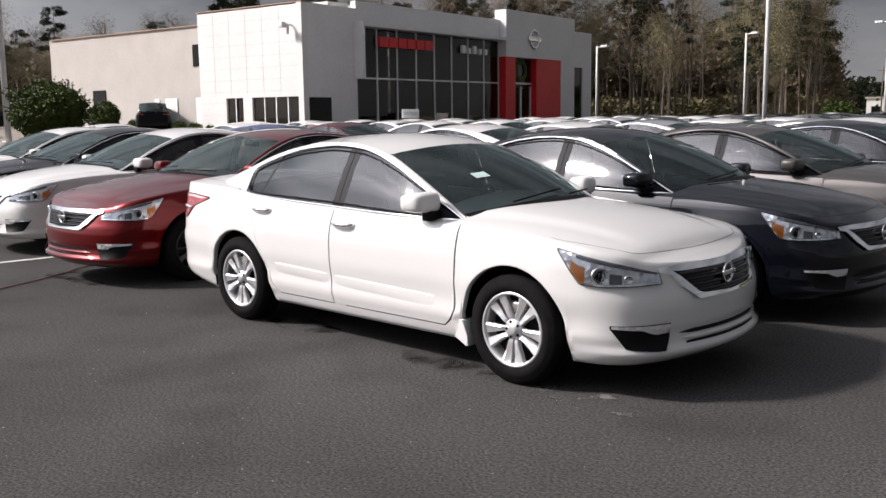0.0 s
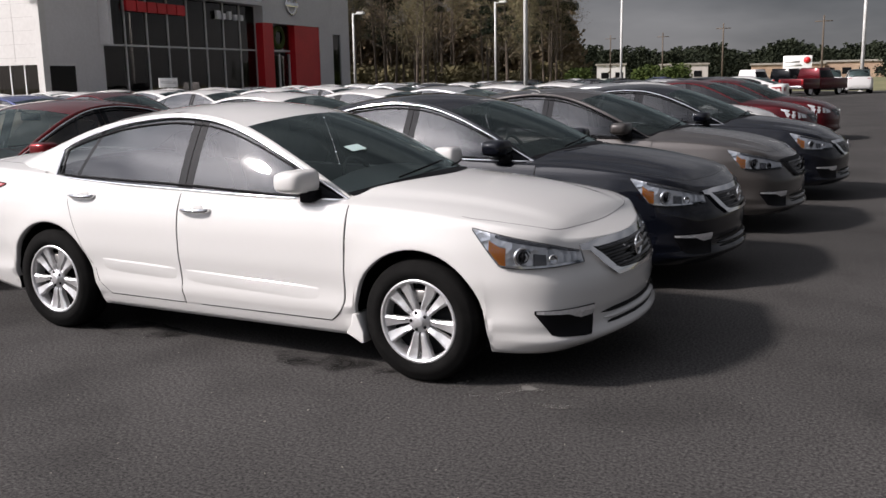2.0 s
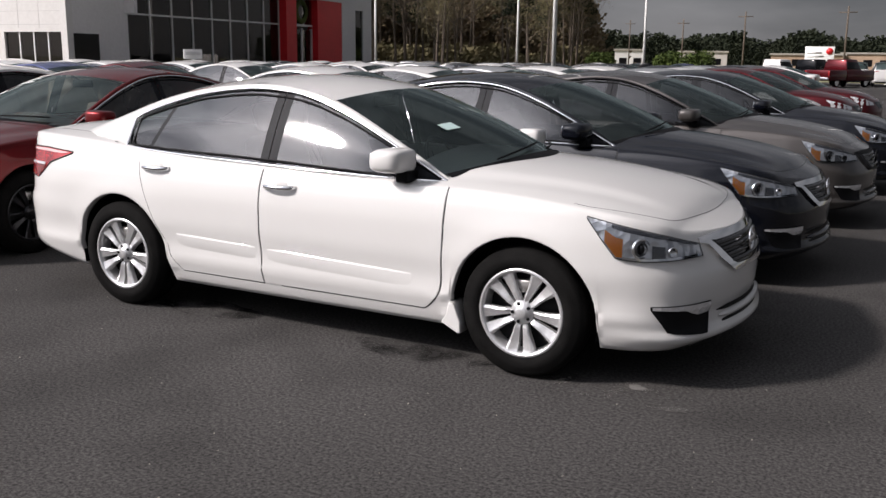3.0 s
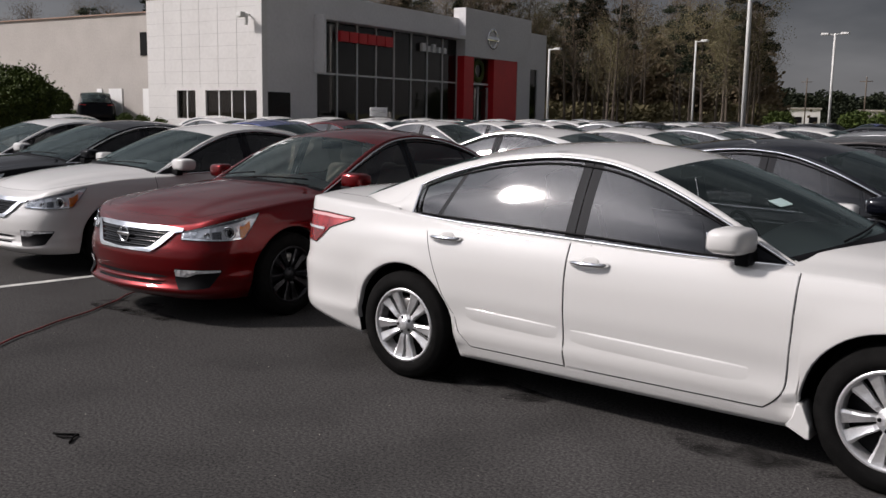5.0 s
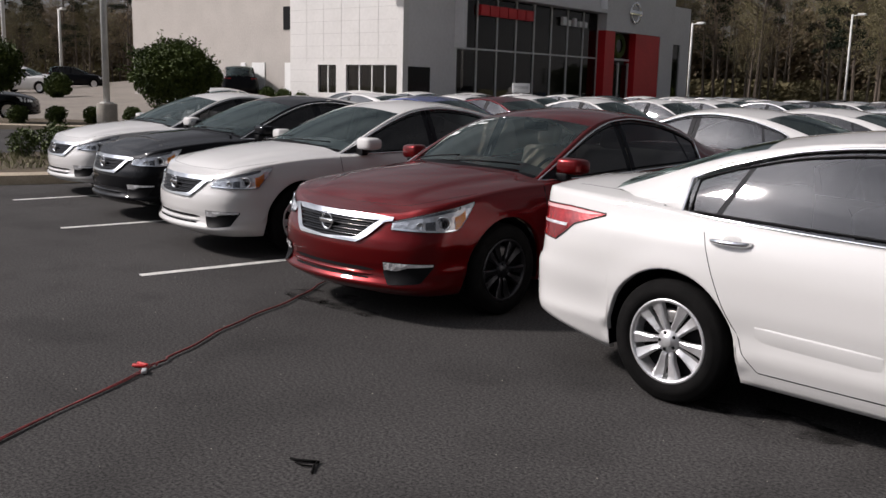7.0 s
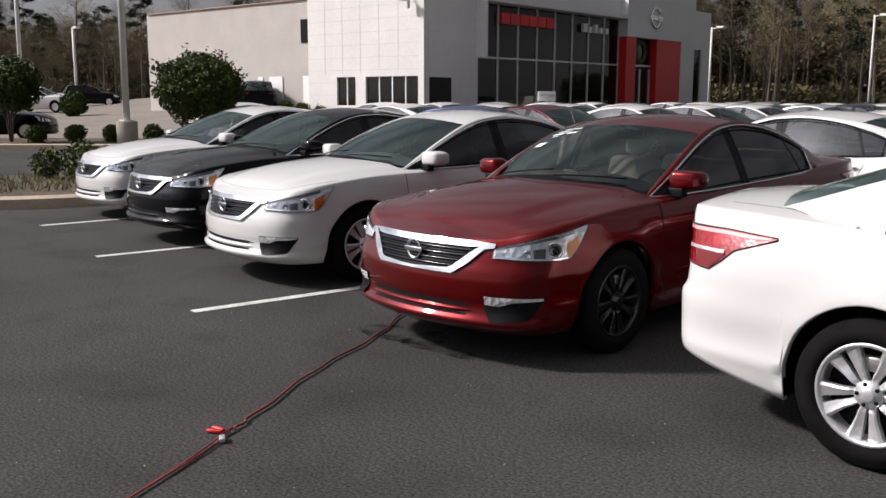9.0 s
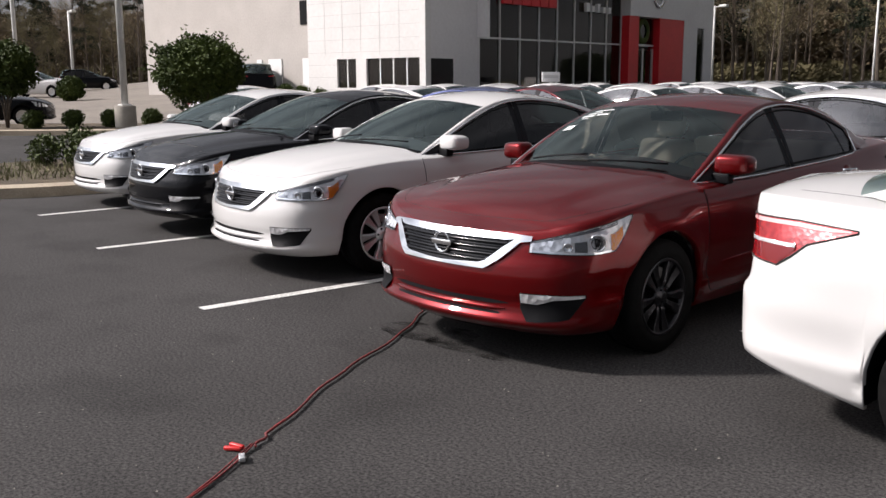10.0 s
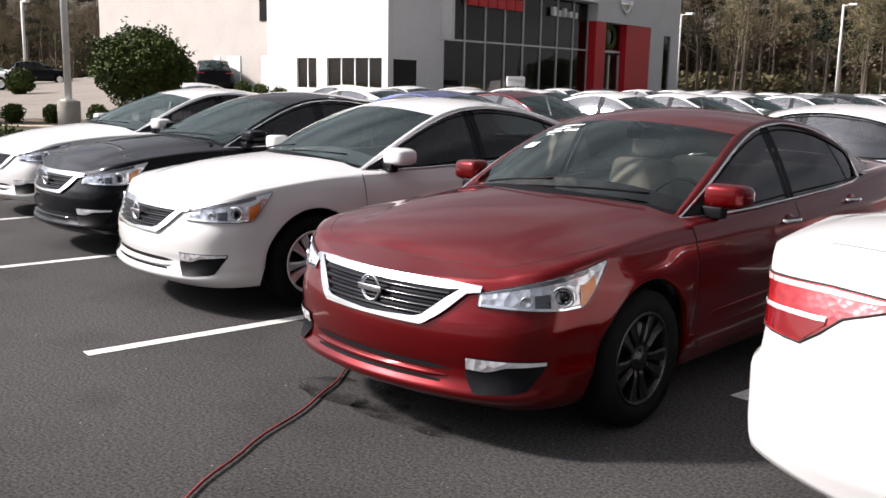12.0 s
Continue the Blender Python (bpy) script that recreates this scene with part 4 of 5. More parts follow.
        both(bm, [[sh.cabin(0.80 - dx, 3 + j / 8) + Vector((dx2, 0, dz)) for j in range(9)] for dx, dx2, dz in ((0.0, 0.035, -0.004), (0.0, 0.010, 0.008), (0.03, 0.006, 0.008), (0.04, 0.0, 0.002))])
        part("cowl", finish(bm), BLACK_TRIM, car, "black cowl below the windscreen")
        for y0, y1 in ((0.10, 0.58), (-0.42, 0.06)):
            bm = bmesh.new()
            pts = []
            for k in range(9):
                y = y0 + (y1 - y0) * k / 8
                p = sh.cabin(0.755, 4 - abs(y) / sh.rail_y(0.755))
                pts.append(Vector((p.x + 0.012 - 0.05 * k / 8, y, p.z + 0.012 + 0.035 * k / 8)))
            tube(bm, pts, 0.006, 5)
            part("wiper", bm, BLACK_TRIM, car)
    return car


def on_windscreen(car, name, x0, x1, y0, y1, mat, label):
    """A thin slip stuck behind the windscreen."""
    ws = [o for o in car.children if o.name.startswith("windshield")][0]
    rows = []
    for i in range(4):
        x = x0 + (x1 - x0) * i / 3
        rows.append([SEDAN.cabin(x, 4 - abs(y0 + (y1 - y0) * j / 3) / SEDAN.rail_y(x)) for j in range(4)])
        for j, p in enumerate(rows[-1]):
            p.y = y0 + (y1 - y0) * j / 3
            p.z += 0.004
            p.x += 0.003
    bm = bmesh.new()
    grid(bm, rows)
    return part(name, finish(bm), mat, ws, label)

# ---------------------------------------------------------------- ground
def sheet(name, pts, z, mat, label, category):
    bm = bmesh.new()
    f = bm.faces.new([bm.verts.new((x, y, z)) for x, y in pts])
    f.normal_update()
    if f.normal.z < 0:
        f.normal_flip()
    return tagged(link(name, bm, mat, smooth=False), label, category, kind="structure")


sheet("ground", [(-1500, -1500), (1500, -1500), (1500, 1500), (-1500, 1500)], -0.03, GRASS_FAR, "dry winter grass reaching the horizon", "ground")


def rise(x, y):
    """The concrete drive climbs gently away from the lot."""
    d, az = math.hypot(x, y + 4.5), math.degrees(math.atan2(y + 4.5, x)) % 360
    k = max(0.0, min(1.0, (az - 139) / 8))
    low = 1 - 0.62 * max(0.0, min(1.0, (az - 150) / 8))
    return min(2.4, 0.046 * max(0.0, d - 33)) * k * k * (3 - 2 * k) * low


bm = bmesh.new()
rows = []
for i in range(21):
    az = radians(139 + 44 * i / 20)
    rows.append([])
    for j in range(25):
        d = 33 + 110 * (j / 24) ** 1.5
        x, y = d * math.cos(az), d * math.sin(az) - 4.5
        rows[-1].append(Vector((x, y, 0.004 + rise(x, y))))
grid(bm, rows)
bmesh.ops.recalc_face_normals(bm, faces=bm.faces)
if sum(f.normal.z for f in bm.faces) < 0:
    bmesh.ops.reverse_faces(bm, faces=bm.faces)
tagged(link("drive", bm, CONCRETE_DRIVE), "pale concrete drive rising beside the showroom", "drive", kind="structure")
sheet("pavement", [(-95, -60), (60, -60), (60, 62), (-24, 85), (-95, 85)], 0.0, ASPHALT, "dark worn asphalt of the car lot", "pavement")
for x0, y0, x1, y1 in ((-6.08, -1.54, -5.56, 3.9), (-8.95, -1.06, -8.5, 4.2), (-11.66, -0.62, -11.45, 4.4), (-3.1, 0.6, -2.75, 3.8), (-2.5, 1.25, 1.3, 1.22), (-2.5, 3.95, 1.4, 3.95)):
    d = Vector((x1 - x0, y1 - y0))
    n = Vector((-d.y, d.x)).normalized() * 0.05
    ob = sheet("parking_line", [(x0 + n.x, y0 + n.y), (x0 - n.x, y0 - n.y), (x1 - n.x, y1 - n.y), (x1 + n.x, y1 + n.y)], 0.004, LINE_PAINT, "worn white parking line painted on asphalt", "parking line")

# ---------------------------------------------------------------- cars
PAINTS = {P_WHITE: "white", P_RED: "dark red", P_BLACK: "black", P_NAVY: "navy blue", P_GREY: "warm grey", P_SILVER: "silver", P_BLUE: "blue", P_MAROON: "maroon"}


def recolour(car, old, paint_mat, swaps=()):
    """Gives a copied car its own paint without touching the shared meshes."""
    table = {old: paint_mat, **dict(swaps)}
    for o in car.children_recursive:
        if o.type == "MESH" and o.data.materials and o.data.materials[0] in table:
            o.material_slots[0].link = "OBJECT"
            o.material_slots[0].material = table[o.data.materials[0]]
    return car


def placed(x, y, heading):
    return pose(x, y, 0, 0, 0, heading)


hero = sedan("sedan", P_WHITE, mudflap=True)
hero.matrix_world = placed(0, 0, 0)
tagged(hero, "pearl white four-door sedan with chrome-trimmed tinted windows and ten-spoke wheels", "car", "cars in the lot")


def another(src, x, y, heading, paint_mat, label, swaps=()):
    c = copy_thing(src, placed(x, y, heading))
    recolour(c, P_WHITE, paint_mat, swaps)
    c.location.z = rise(x, y)
    return tagged(c, label, "car", "cars in the lot")


plain = sedan("sedan", P_WHITE, sh=SEDAN)
plain.matrix_world = placed(-6.86, 1.61, -95.3)
tagged(plain, "white four-door sedan with silver ten-spoke wheels, parked nose out", "car", "cars in the lot")
red = another(plain, -4.135, 1.24, -89.4, P_RED, "dark red sedan with beige seats and black alloy wheels", {ALLOY: DARK_ALLOY, SEAT_GREY: SEAT_BEIGE}.items())
for x0, x1, y0, y1 in ((0.16, 0.175, -0.50, -0.30), (0.195, 0.21, -0.54, -0.38), (0.23, 0.255, -0.56, -0.42), (0.225, 0.25, -0.40, -0.28), (0.275, 0.285, -0.52, -0.44)):
    on_windscreen(red, "lettering_bar", x0, x1, y0, y1, PAPER, "white windscreen lettering bar")
on_windscreen(red, "sticker", 0.37, 0.43, -0.56, -0.46, PAPER, "small pale windscreen sticker")
bm = bmesh.new()
vs = box(bm, (0.42, -0.60, 0.958), (0.72, 0.12, 0.964), 0.002)
for v in bm.verts:
    v.co.z += 0.01 * math.sin(v.co.y * 9)
part("dash_sheet", bm, TEAL_PAPER, red, "pale teal sheet lying on the dashboard")
on_windscreen(hero, "sticker", 0.46, 0.51, -0.40, -0.29, TEAL_PAPER, "pale windscreen sticker")
another(plain, -9.4, 2.0, -93.5, P_BLACK, "glossy black sedan with chrome window surround, parked nose out")
another(plain, -12.0, 2.45, -93.5, P_WHITE, "white sedan at the end of the row beside the planted island")
another(plain, 0.08, 2.5, -1, P_NAVY, "dark navy sedan with chrome window surround beside a white sedan", {}.items())
another(plain, 0.2, 5.25, 0, P_GREY, "warm grey metallic sedan with dark mirrors", {CHROME: BLACK_TRIM}.items())
another(plain, 0.4, 8.0, 0, P_NAVY, "dark navy sedan among the parked row")
another(plain, -5.0, 5.5, 180, P_WHITE, "white sedan parked behind a red one")

far = sedan("sedan", P_WHITE, lite=True)
far.matrix_world = placed(-1.2, 13.5, 0)
tagged(far, "white sedan in the long parked row", "car", "cars in the lot")
rng = random.Random(7)
cols = [P_WHITE] * 8 + [P_SILVER, P_BLACK, P_GREY, P_NAVY, P_MAROON, P_SILVER]
spots = [(-1.0, 10.8, 0, P_SILVER), (-0.9, 16.2, 0, P_MAROON), (-0.7, 18.9, 0, P_MAROON)]
for cx, hd in ((-5.0, 180), (-11.8, 0), (-17.0, 180), (-23.6, 0)):
    for k in range(12):
        y = 8.3 + 2.8 * k + (1.5 if cx < -7 else 0)
        if rng.random() < 0.93:
            spots.append((cx + rng.uniform(-0.3, 0.3), y + rng.uniform(-0.12, 0.12), hd, rng.choice(cols)))
spots.append((-11.5, 7.2, 0, P_BLUE))
for x, y, h, p in spots:
    another(far, x, y, h + rng.uniform(-2, 2), p, PAINTS[p] + " sedan among closely parked cars in the lot")

# ---------------------------------------------------------------- dealership
BF = Matrix(((-0.1104, -0.9939, 0, -31.3), (0.9939, -0.1104, 0, 23.5), (0, 0, 1, 0), (0, 0, 0, 1)))
dealer = holder("dealership_building", BF)
tagged(dealer, "grey and white showroom with tall glazing and a red entrance portal", "building")


def block(name, lo, hi, mat, parent=None, label="", bevel=0.0):
    bm = bmesh.new()
    box(bm, lo, hi, bevel)
    return part(name, bm, mat, parent or dealer, label, smooth=False)


# walls, each with its openings left free
block("wall", (0, 0.0, 0), (3.88, 0.35, 7.05), PANEL_GREY)
block("wall", (3.88, 0, 6.146), (17.18, 0.35, 7.438), PANEL_GREY)
block("wall", (3.88, 0, 0), (17.18, 0.35, 0.3), PANEL_GREY)
block("portal", (17.18, -0.5, 5.186), (25.88, 0.35, 8.057), PANEL_GREY)
block("portal", (24.03, -0.5, 0), (25.88, 0.35, 5.186), PANEL_GREY)
block("red_panel", (17.18, -0.45, 0), (18.33, 0.3, 5.186), SIGN_RED, label="red entrance cladding")
block("red_panel", (20.88, -0.45, 0), (24.03, 0.3, 5.186), SIGN_RED, label="red entrance cladding")
block("wall", (25.88, 0.05, 4.855), (29.38, 0.35, 7.334), PANEL_GREY)
block("wall", (28.08, 0.05, 0), (29.38, 0.35, 4.855), PANEL_GREY)
block("wall", (0.02, 0.35, 2.6), (0.35, 7.75, 7.0), PANEL_WHITE, label="white metal panel cladding")
block("wall", (0.02, 0.35, 0), (0.35, 7.75, 1.25), PANEL_WHITE, label="white metal panel cladding")
for v0, v1 in ((0.35, 0.36), (3.72, 4.4), (5.7, 7.75)):
    block("wall", (0.02, v0, 1.25), (0.35, v1, 2.6), PANEL_WHITE, label="white metal panel cladding")
block("corner_trim", (-0.012, -0.012, 0), (0.36, 0.34, 7.06), PANEL_WHITE)
block("wall", (0.25, 7.75, 0), (0.6, 22.1, 6.45), STUCCO, label="beige stucco side wall")
block("back_wall", (0.25, 22.1, 0), (29, 22.4, 6.45), STUCCO)
block("end_wall", (29.0, 0.35, 0), (29.3, 22.1, 6.45), STUCCO)
block("roof", (0.35, 0.35, 6.2), (28.7, 22.1, 6.4), CONCRETE)
block("parapet_cap", (0.15, 7.75, 6.45), (0.7, 22.2, 6.51), CAP_BROWN)
block("parapet_cap", (-0.03, -0.03, 7.05), (0.40, 7.8, 7.10), CAP_BROWN)
block("interior_floor", (0.4, 0.4, 0), (28, 12, 0.1), INTERIOR)
block("interior_wall", (0.4, 9.0, 0.1), (28, 9.2, 6.1), INTERIOR)
# panel joints on the white side
for k in range(1, 12):
    low = 7.0 * k / 12
    block("panel_joint", (0.015, 5.75 if low < 2.7 else 0.36, low - 0.008), (0.022, 7.74, low + 0.008), JOINT)
for k in range(1, 6):
    block("panel_joint", (0.013, 0.36 + 7.38 * k / 6 - 0.008, 2.75), (0.022, 0.36 + 7.38 * k / 6 + 0.008, 6.98), JOINT)
# showroom glazing
win = holder("showroom_window")
win.parent = dealer
xs = [3.88 + 13.3 * k / 8 for k in range(9)]
for k in range(8):
    for z0, z1 in ((0.3, 3.56), (3.56, 6.146)):
        block("pane", (xs[k] + 0.04, 0.12, z0 + 0.03), (xs[k + 1] - 0.04, 0.14, z1 - 0.03), SHOP_GLASS, win)
for x in xs:
    block("mullion", (x - 0.04, 0.05, 0.3), (x + 0.04, 0.2, 6.146), FRAME_METAL, win)
block("transom", (3.92, 0.04, 3.523), (17.14, 0.19, 3.605), FRAME_METAL, win)
block("canopy_frame", (3.68, -0.6, 6.146), (17.18, 0.0, 6.353), PANEL_GREY)
block("canopy_side", (3.68, -0.6, 3.564), (3.88, -0.002, 6.146), PANEL_GREY)
for k in range(6):
    block("sign_bar", (5.58 + 0.78 * k, -0.12, 5.22), (5.58 + 0.78 * k + 0.70, 0.06, 5.74), SIGN_RED, label="red sign lettering bar")
for k, (w, h) in enumerate(((0.36, 0.46), (0.26, 0.32), (0.26, 0.46), (0.26, 0.32), (0.26, 0.32))):
    block("sign_bar", (13.08 + 0.58 * k, -0.12, 5.22), (13.08 + 0.58 * k + w, 0.06, 5.22 + h), SIGN_WHITE, label="white sign lettering bar")
bm = bmesh.new()
lathe(bm, [(0.62, -0.02), (0.66, -0.10), (0.5, -0.10), (0.46, -0.02)], 28)
box(bm, (-0.78, -0.12, -0.14), (0.78, -0.04, 0.14), 0.02)
for v in bm.verts:
    v.co += Vector((20.48, -0.5, 6.42))
bmesh.ops.recalc_face_normals(bm, faces=bm.faces)
part("round_emblem", bm, CHROME, dealer, "round chrome emblem with a bar")
# entrance doors
ent = holder("entrance_door")
ent.parent = dealer
block("transom_pane", (18.33, 0.0, 3.615), (20.88, 0.03, 5.165), SHOP_GLASS, ent)
for a, b in ((18.43, 19.58), (19.64, 20.78)):
    block("door_pane", (a + 0.1, 0.0, 0.1), (b - 0.1, 0.03, 3.3), SHOP_GLASS, ent)
for a, b in ((18.33, 18.48), (19.53, 19.68), (20.73, 20.88)):
    block("door_frame", (a, -0.05, 0), (b, 0.08, 3.4), FRAME_METAL, ent)
block("door_frame", (18.33, -0.05, 3.512), (20.88, 0.08, 3.636), FRAME_METAL, ent)
bm = bmesh.new()
vs = lathe(bm, [(0.75, 0.0), (0.72, -0.06), (0.45, -0.07), (0.40, -0.02)], 24)
for v in bm.verts:
    v.co += Vector((19.58, -0.03, 4.4))
part("wreath", bm, LEAF, ent, "round dark wreath over the doors")
# small windows and side doors
def small_window(name, lo, hi, axis, panes, depth):
    w = holder(name)
    w.parent = dealer
    a, b, z0, z1 = lo[0], hi[0], lo[1], hi[1]
    for k in range(panes):
        p, q = a + (b - a) * k / panes, a + (b - a) * (k + 1) / panes
        if axis == "u":
            block("pane", (p + 0.03, depth, z0), (q - 0.03, depth + 0.02, z1), SHOP_GLASS, w)
            block("frame", (p - 0.03, depth - 0.03, z0), (p + 0.03, depth + 0.05, z1), FRAME_METAL, w)
        else:
            block("pane", (depth, p + 0.03, z0), (depth + 0.02, q - 0.03, z1), SHOP_GLASS, w)
            block("frame", (depth - 0.03, p - 0.03, z0), (depth + 0.05, p + 0.03, z1), WHITE_PAINT, w)
    return w


small_window("corner_window", (0.36, 1.25), (3.72, 2.6), "v", 4, 0.12)
small_window("side_entrance", (4.4, 0.0), (5.7, 2.6), "v", 2, 0.12)
block("office_window", (0.35, -0.02, 0.9), (1.9, 0.005, 2.55), GLOSS_BLACK)
block("upper_window", (0.2, 7.9, 4.35), (0.255, 8.5, 5.5), GLOSS_BLACK)
for v0, v1 in ((7.85, 8.4), (10.0, 11.05), (11.6, 12.0)):
    block("service_door", (0.2, v0, 0), (0.255, v1, 2.7), WHITE_PAINT, label="white service door")
block("service_opening", (0.2, 16.7, 0), (0.255, 18.0, 3.3), GLOSS_BLACK)
block("annex_glass", (25.88, 0.15, 0), (28.08, 0.19, 4.86), SHOP_GLASS)
for u, v, w in ((5, 3, 1.6), (7.2, 3.2, 1.0), (12, 4, 1.4), (13.8, 4, 1.0)):
    block("rooftop_unit", (u, v, 6.4), (u + w, v + 1.2, 7.75), PANEL_WHITE if w > 1.2 else STUCCO, label="rooftop air conditioner", bevel=0.03)
bm = bmesh.new()
tube(bm, [(0.0, 0.7, 6.0), (-0.5, 0.7, 6.05)], 0.04, 6)
box(bm, (-0.75, 0.55, 5.85), (-0.45, 0.85, 6.1), 0.03)
box(bm, (-0.35, 0.62, 5.55), (-0.2, 0.78, 6.0), 0.03)
part("flood_light", bm, POLE_PAINT, dealer)

# ---------------------------------------------------------------- lamp posts
def lamp_post(x, y, h, base=True, heads=1, r=0.09, z=0.0):
    p = holder("street_lamp", pose(x, y, z))
    tagged(p, "tall pale painted parking-lot lamp post" + (" on a concrete plinth" if base else ""), "lamp post")
    zb = 0.75 if base else 0
    if base:
        bm = bmesh.new()
        vs = lathe(bm, [(0.33, 0), (0.33, zb - 0.03), (0.30, zb)], 20, "z")
        bm.faces.new(vs[-1])
        part("plinth", bm, CONCRETE, p)
    bm = bmesh.new()
    tube(bm, [(0, 0, zb), (0, 0, h)], r, 8, True, r * 0.8)
    box(bm, (-0.17, -0.17, zb), (0.17, 0.17, zb + 0.04), 0.01)
    part("pole", bm, POLE_PAINT, p)
    for k in range(heads):
        s = 1 if k == 0 else -1
        bm = bmesh.new()
        tube(bm, [(0, 0, h - 0.1), (s * 0.5, 0, h - 0.05)], 0.04, 6)
        box(bm, (s * 0.75 - 0.3, -0.18, h - 0.12), (s * 0.75 + 0.3, 0.18, h + 0.05), 0.03)
        part("lamp_head", bm, POLE_PAINT, p)
    return p


lamp_post(-28.6, 8.3, 10.5, True, 2, 0.115, 0.1)
for x, y, h, heads, r in ((-11.7, 31.4, 11.0, 2, 0.10), (-38.0, 58.5, 6.9, 1, 0.10), (-30.0, 68.0, 7.9, 1, 0.10), (-20.3, 72.0, 8.4, 2, 0.11), (-2.0, 75.0, 11.0, 2, 0.14), (-47.0, 11.5, 9.5, 1, 0.11), (-74.0, 25.0, 7.0, 1, 0.13)):
    lamp_post(x, y, h, False, heads, r)

# ---------------------------------------------------------------- planted island
def island(name, cx, cy, rx, ry, ang):
    bm = bmesh.new()
    top, edge, foot = [], [], []
    for k in range(48):
        a = 2 * math.pi * k / 48
        sx, sy = math.copysign(abs(math.cos(a)) ** 0.6, math.cos(a)), math.copysign(abs(math.sin(a)) ** 0.6, math.sin(a))
        top.append(Vector((sx * (rx - 0.22), sy * (ry - 0.22), 0.17)))
        edge.append(Vector((sx * (rx - 0.02), sy * (ry - 0.02), 0.14)))
        foot.append(Vector((sx * rx, sy * ry, 0.0)))
    grid(bm, [foot, edge, top], True)
    k = link(name, bm, KERB, smooth=False)
    k.matrix_world = pose(cx, cy, 0, 0, 0, ang)
    tagged(k, "pale concrete kerb round a planted island", "kerb", kind="structure")
    bm = bmesh.new()
    bm.faces.new([bm.verts.new((p.x * 1.01, p.y * 1.01, 0.165)) for p in top])
    bed = link("planting_bed", bm, MULCH, smooth=False)
    bed.matrix_world = k.matrix_world
    tagged(bed, "bark mulch bed inside the kerb", "planting bed", kind="structure")
    return k


island("kerb_1", -15.6, 3.2, 2.35, 4.4, 0)
island("kerb_2", -30.3, 8.0, 8.5, 2.3, 48)

# ---------------------------------------------------------------- plants
def leaves(bm, centre, spread, count, size, seed, squash=1.0, hollow=0.55):
    r = random.Random(seed)
    for _ in range(count):
        d = Vector((r.gauss(0, 1), r.gauss(0, 1), r.gauss(0, 1))).normalized()
        k = spread * (hollow + (1 - hollow) * r.random() ** 0.5) * (0.82 + 0.36 * noise.noise(d * 2.2 + Vector((seed, 0, 0))))
        p = Vector(centre) + Vector((d.x * k, d.y * k, d.z * k * squash))
        u = Vector((r.gauss(0, 1), r.gauss(0, 1), r.gauss(0, 1))).normalized()
        w = u.orthogonal().normalized()
        s = size * r.uniform(0.6, 1.3)
        q = [bm.verts.new(p + u * s), bm.verts.new(p + w * s * 0.45), bm.verts.new(p - u * s), bm.verts.new(p - w * s * 0.45)]
        bm.faces.new(q)


def shrub(name, x, y, z, radius, height, seed, label, trunk=True, count=2600, size=0.075, ragged=0, squash=0.9):
    s = holder(name, pose(x, y, z))
    tagged(s, label, "shrub")
    bm = bmesh.new()
    r = random.Random(seed)
    for k in range(6 if trunk else 4):
        a = r.uniform(0, 6.28)
        tube(bm, [(0, 0, 0), (0.1 * math.cos(a), 0.1 * math.sin(a), height * 0.25), (radius * 0.6 * math.cos(a), radius * 0.6 * math.sin(a), height * r.uniform(0.45, 0.8))], 0.05 if trunk else 0.015, 6, True, 0.01)
    part("stem", bm, BARK, s)
    bm = bmesh.new()
    c = height - radius if trunk else radius * 0.75
    leaves(bm, (0, 0, c), radius, count, size, seed, squash)
    leaves(bm, (radius * 0.25, 0, c + radius * 0.2), radius * 0.85, count // 3, size, seed + 1, squash)
    leaves(bm, (-radius * 0.12, 0.1, c + radius * 0.12), radius * 0.92, count // 3, size, seed + 2, squash)
    for k in range(ragged):
        d = Vector((r.gauss(0, 1), r.gauss(0, 1), abs(r.gauss(0, 0.9)))).normalized()
        base = Vector((0, 0, c)) + Vector((d.x, d.y, d.z * squash)) * radius * 0.85
        for q in range(16):
            p = base + d * radius * (0.018 * q) * r.uniform(0.6, 1.25)
            leaves(bm, p, 0.035, 1, size, seed * 100 + k * 20 + q, 1.0, 0.0)
    part("crown", bm, LEAF, s, smooth=False)
    return s


shrub("rounded_tree", -17.9, 5.0, 0.0, 1.06, 2.80, 3, "dense round-clipped dark green evergreen tree with loose sprigs", True, 15000, 0.04, ragged=34, squash=0.72)
shrub("rounded_tree", -27.3, 11.2, 0.0, 0.62, 2.3, 4, "smaller rounded evergreen shrub behind a larger one", True, 5000, 0.05)
shrub("bush", -56.0, 17.5, rise(-56, 17.5), 0.9, 1.4, 5, "small rounded evergreen shrub beside the side wall", False, 4200, 0.10)
shrub("rounded_tree", -31.4, 5.66, 0.1, 1.1, 2.95, 6, "small round-headed tree on a slim trunk", True, 6000, 0.07)
for k, (x, y, r) in enumerate(((-16.3, 1.75, 0.42), (-16.7, 1.35, 0.34), (-17.1, 2.3, 0.36))):
    shrub("bush", x, y, 0.16, r, r * 1.1, 8 + k, "loose low shrub on the mulch bed", False, 700, 0.034)
bm = bmesh.new()
rt = random.Random(21)
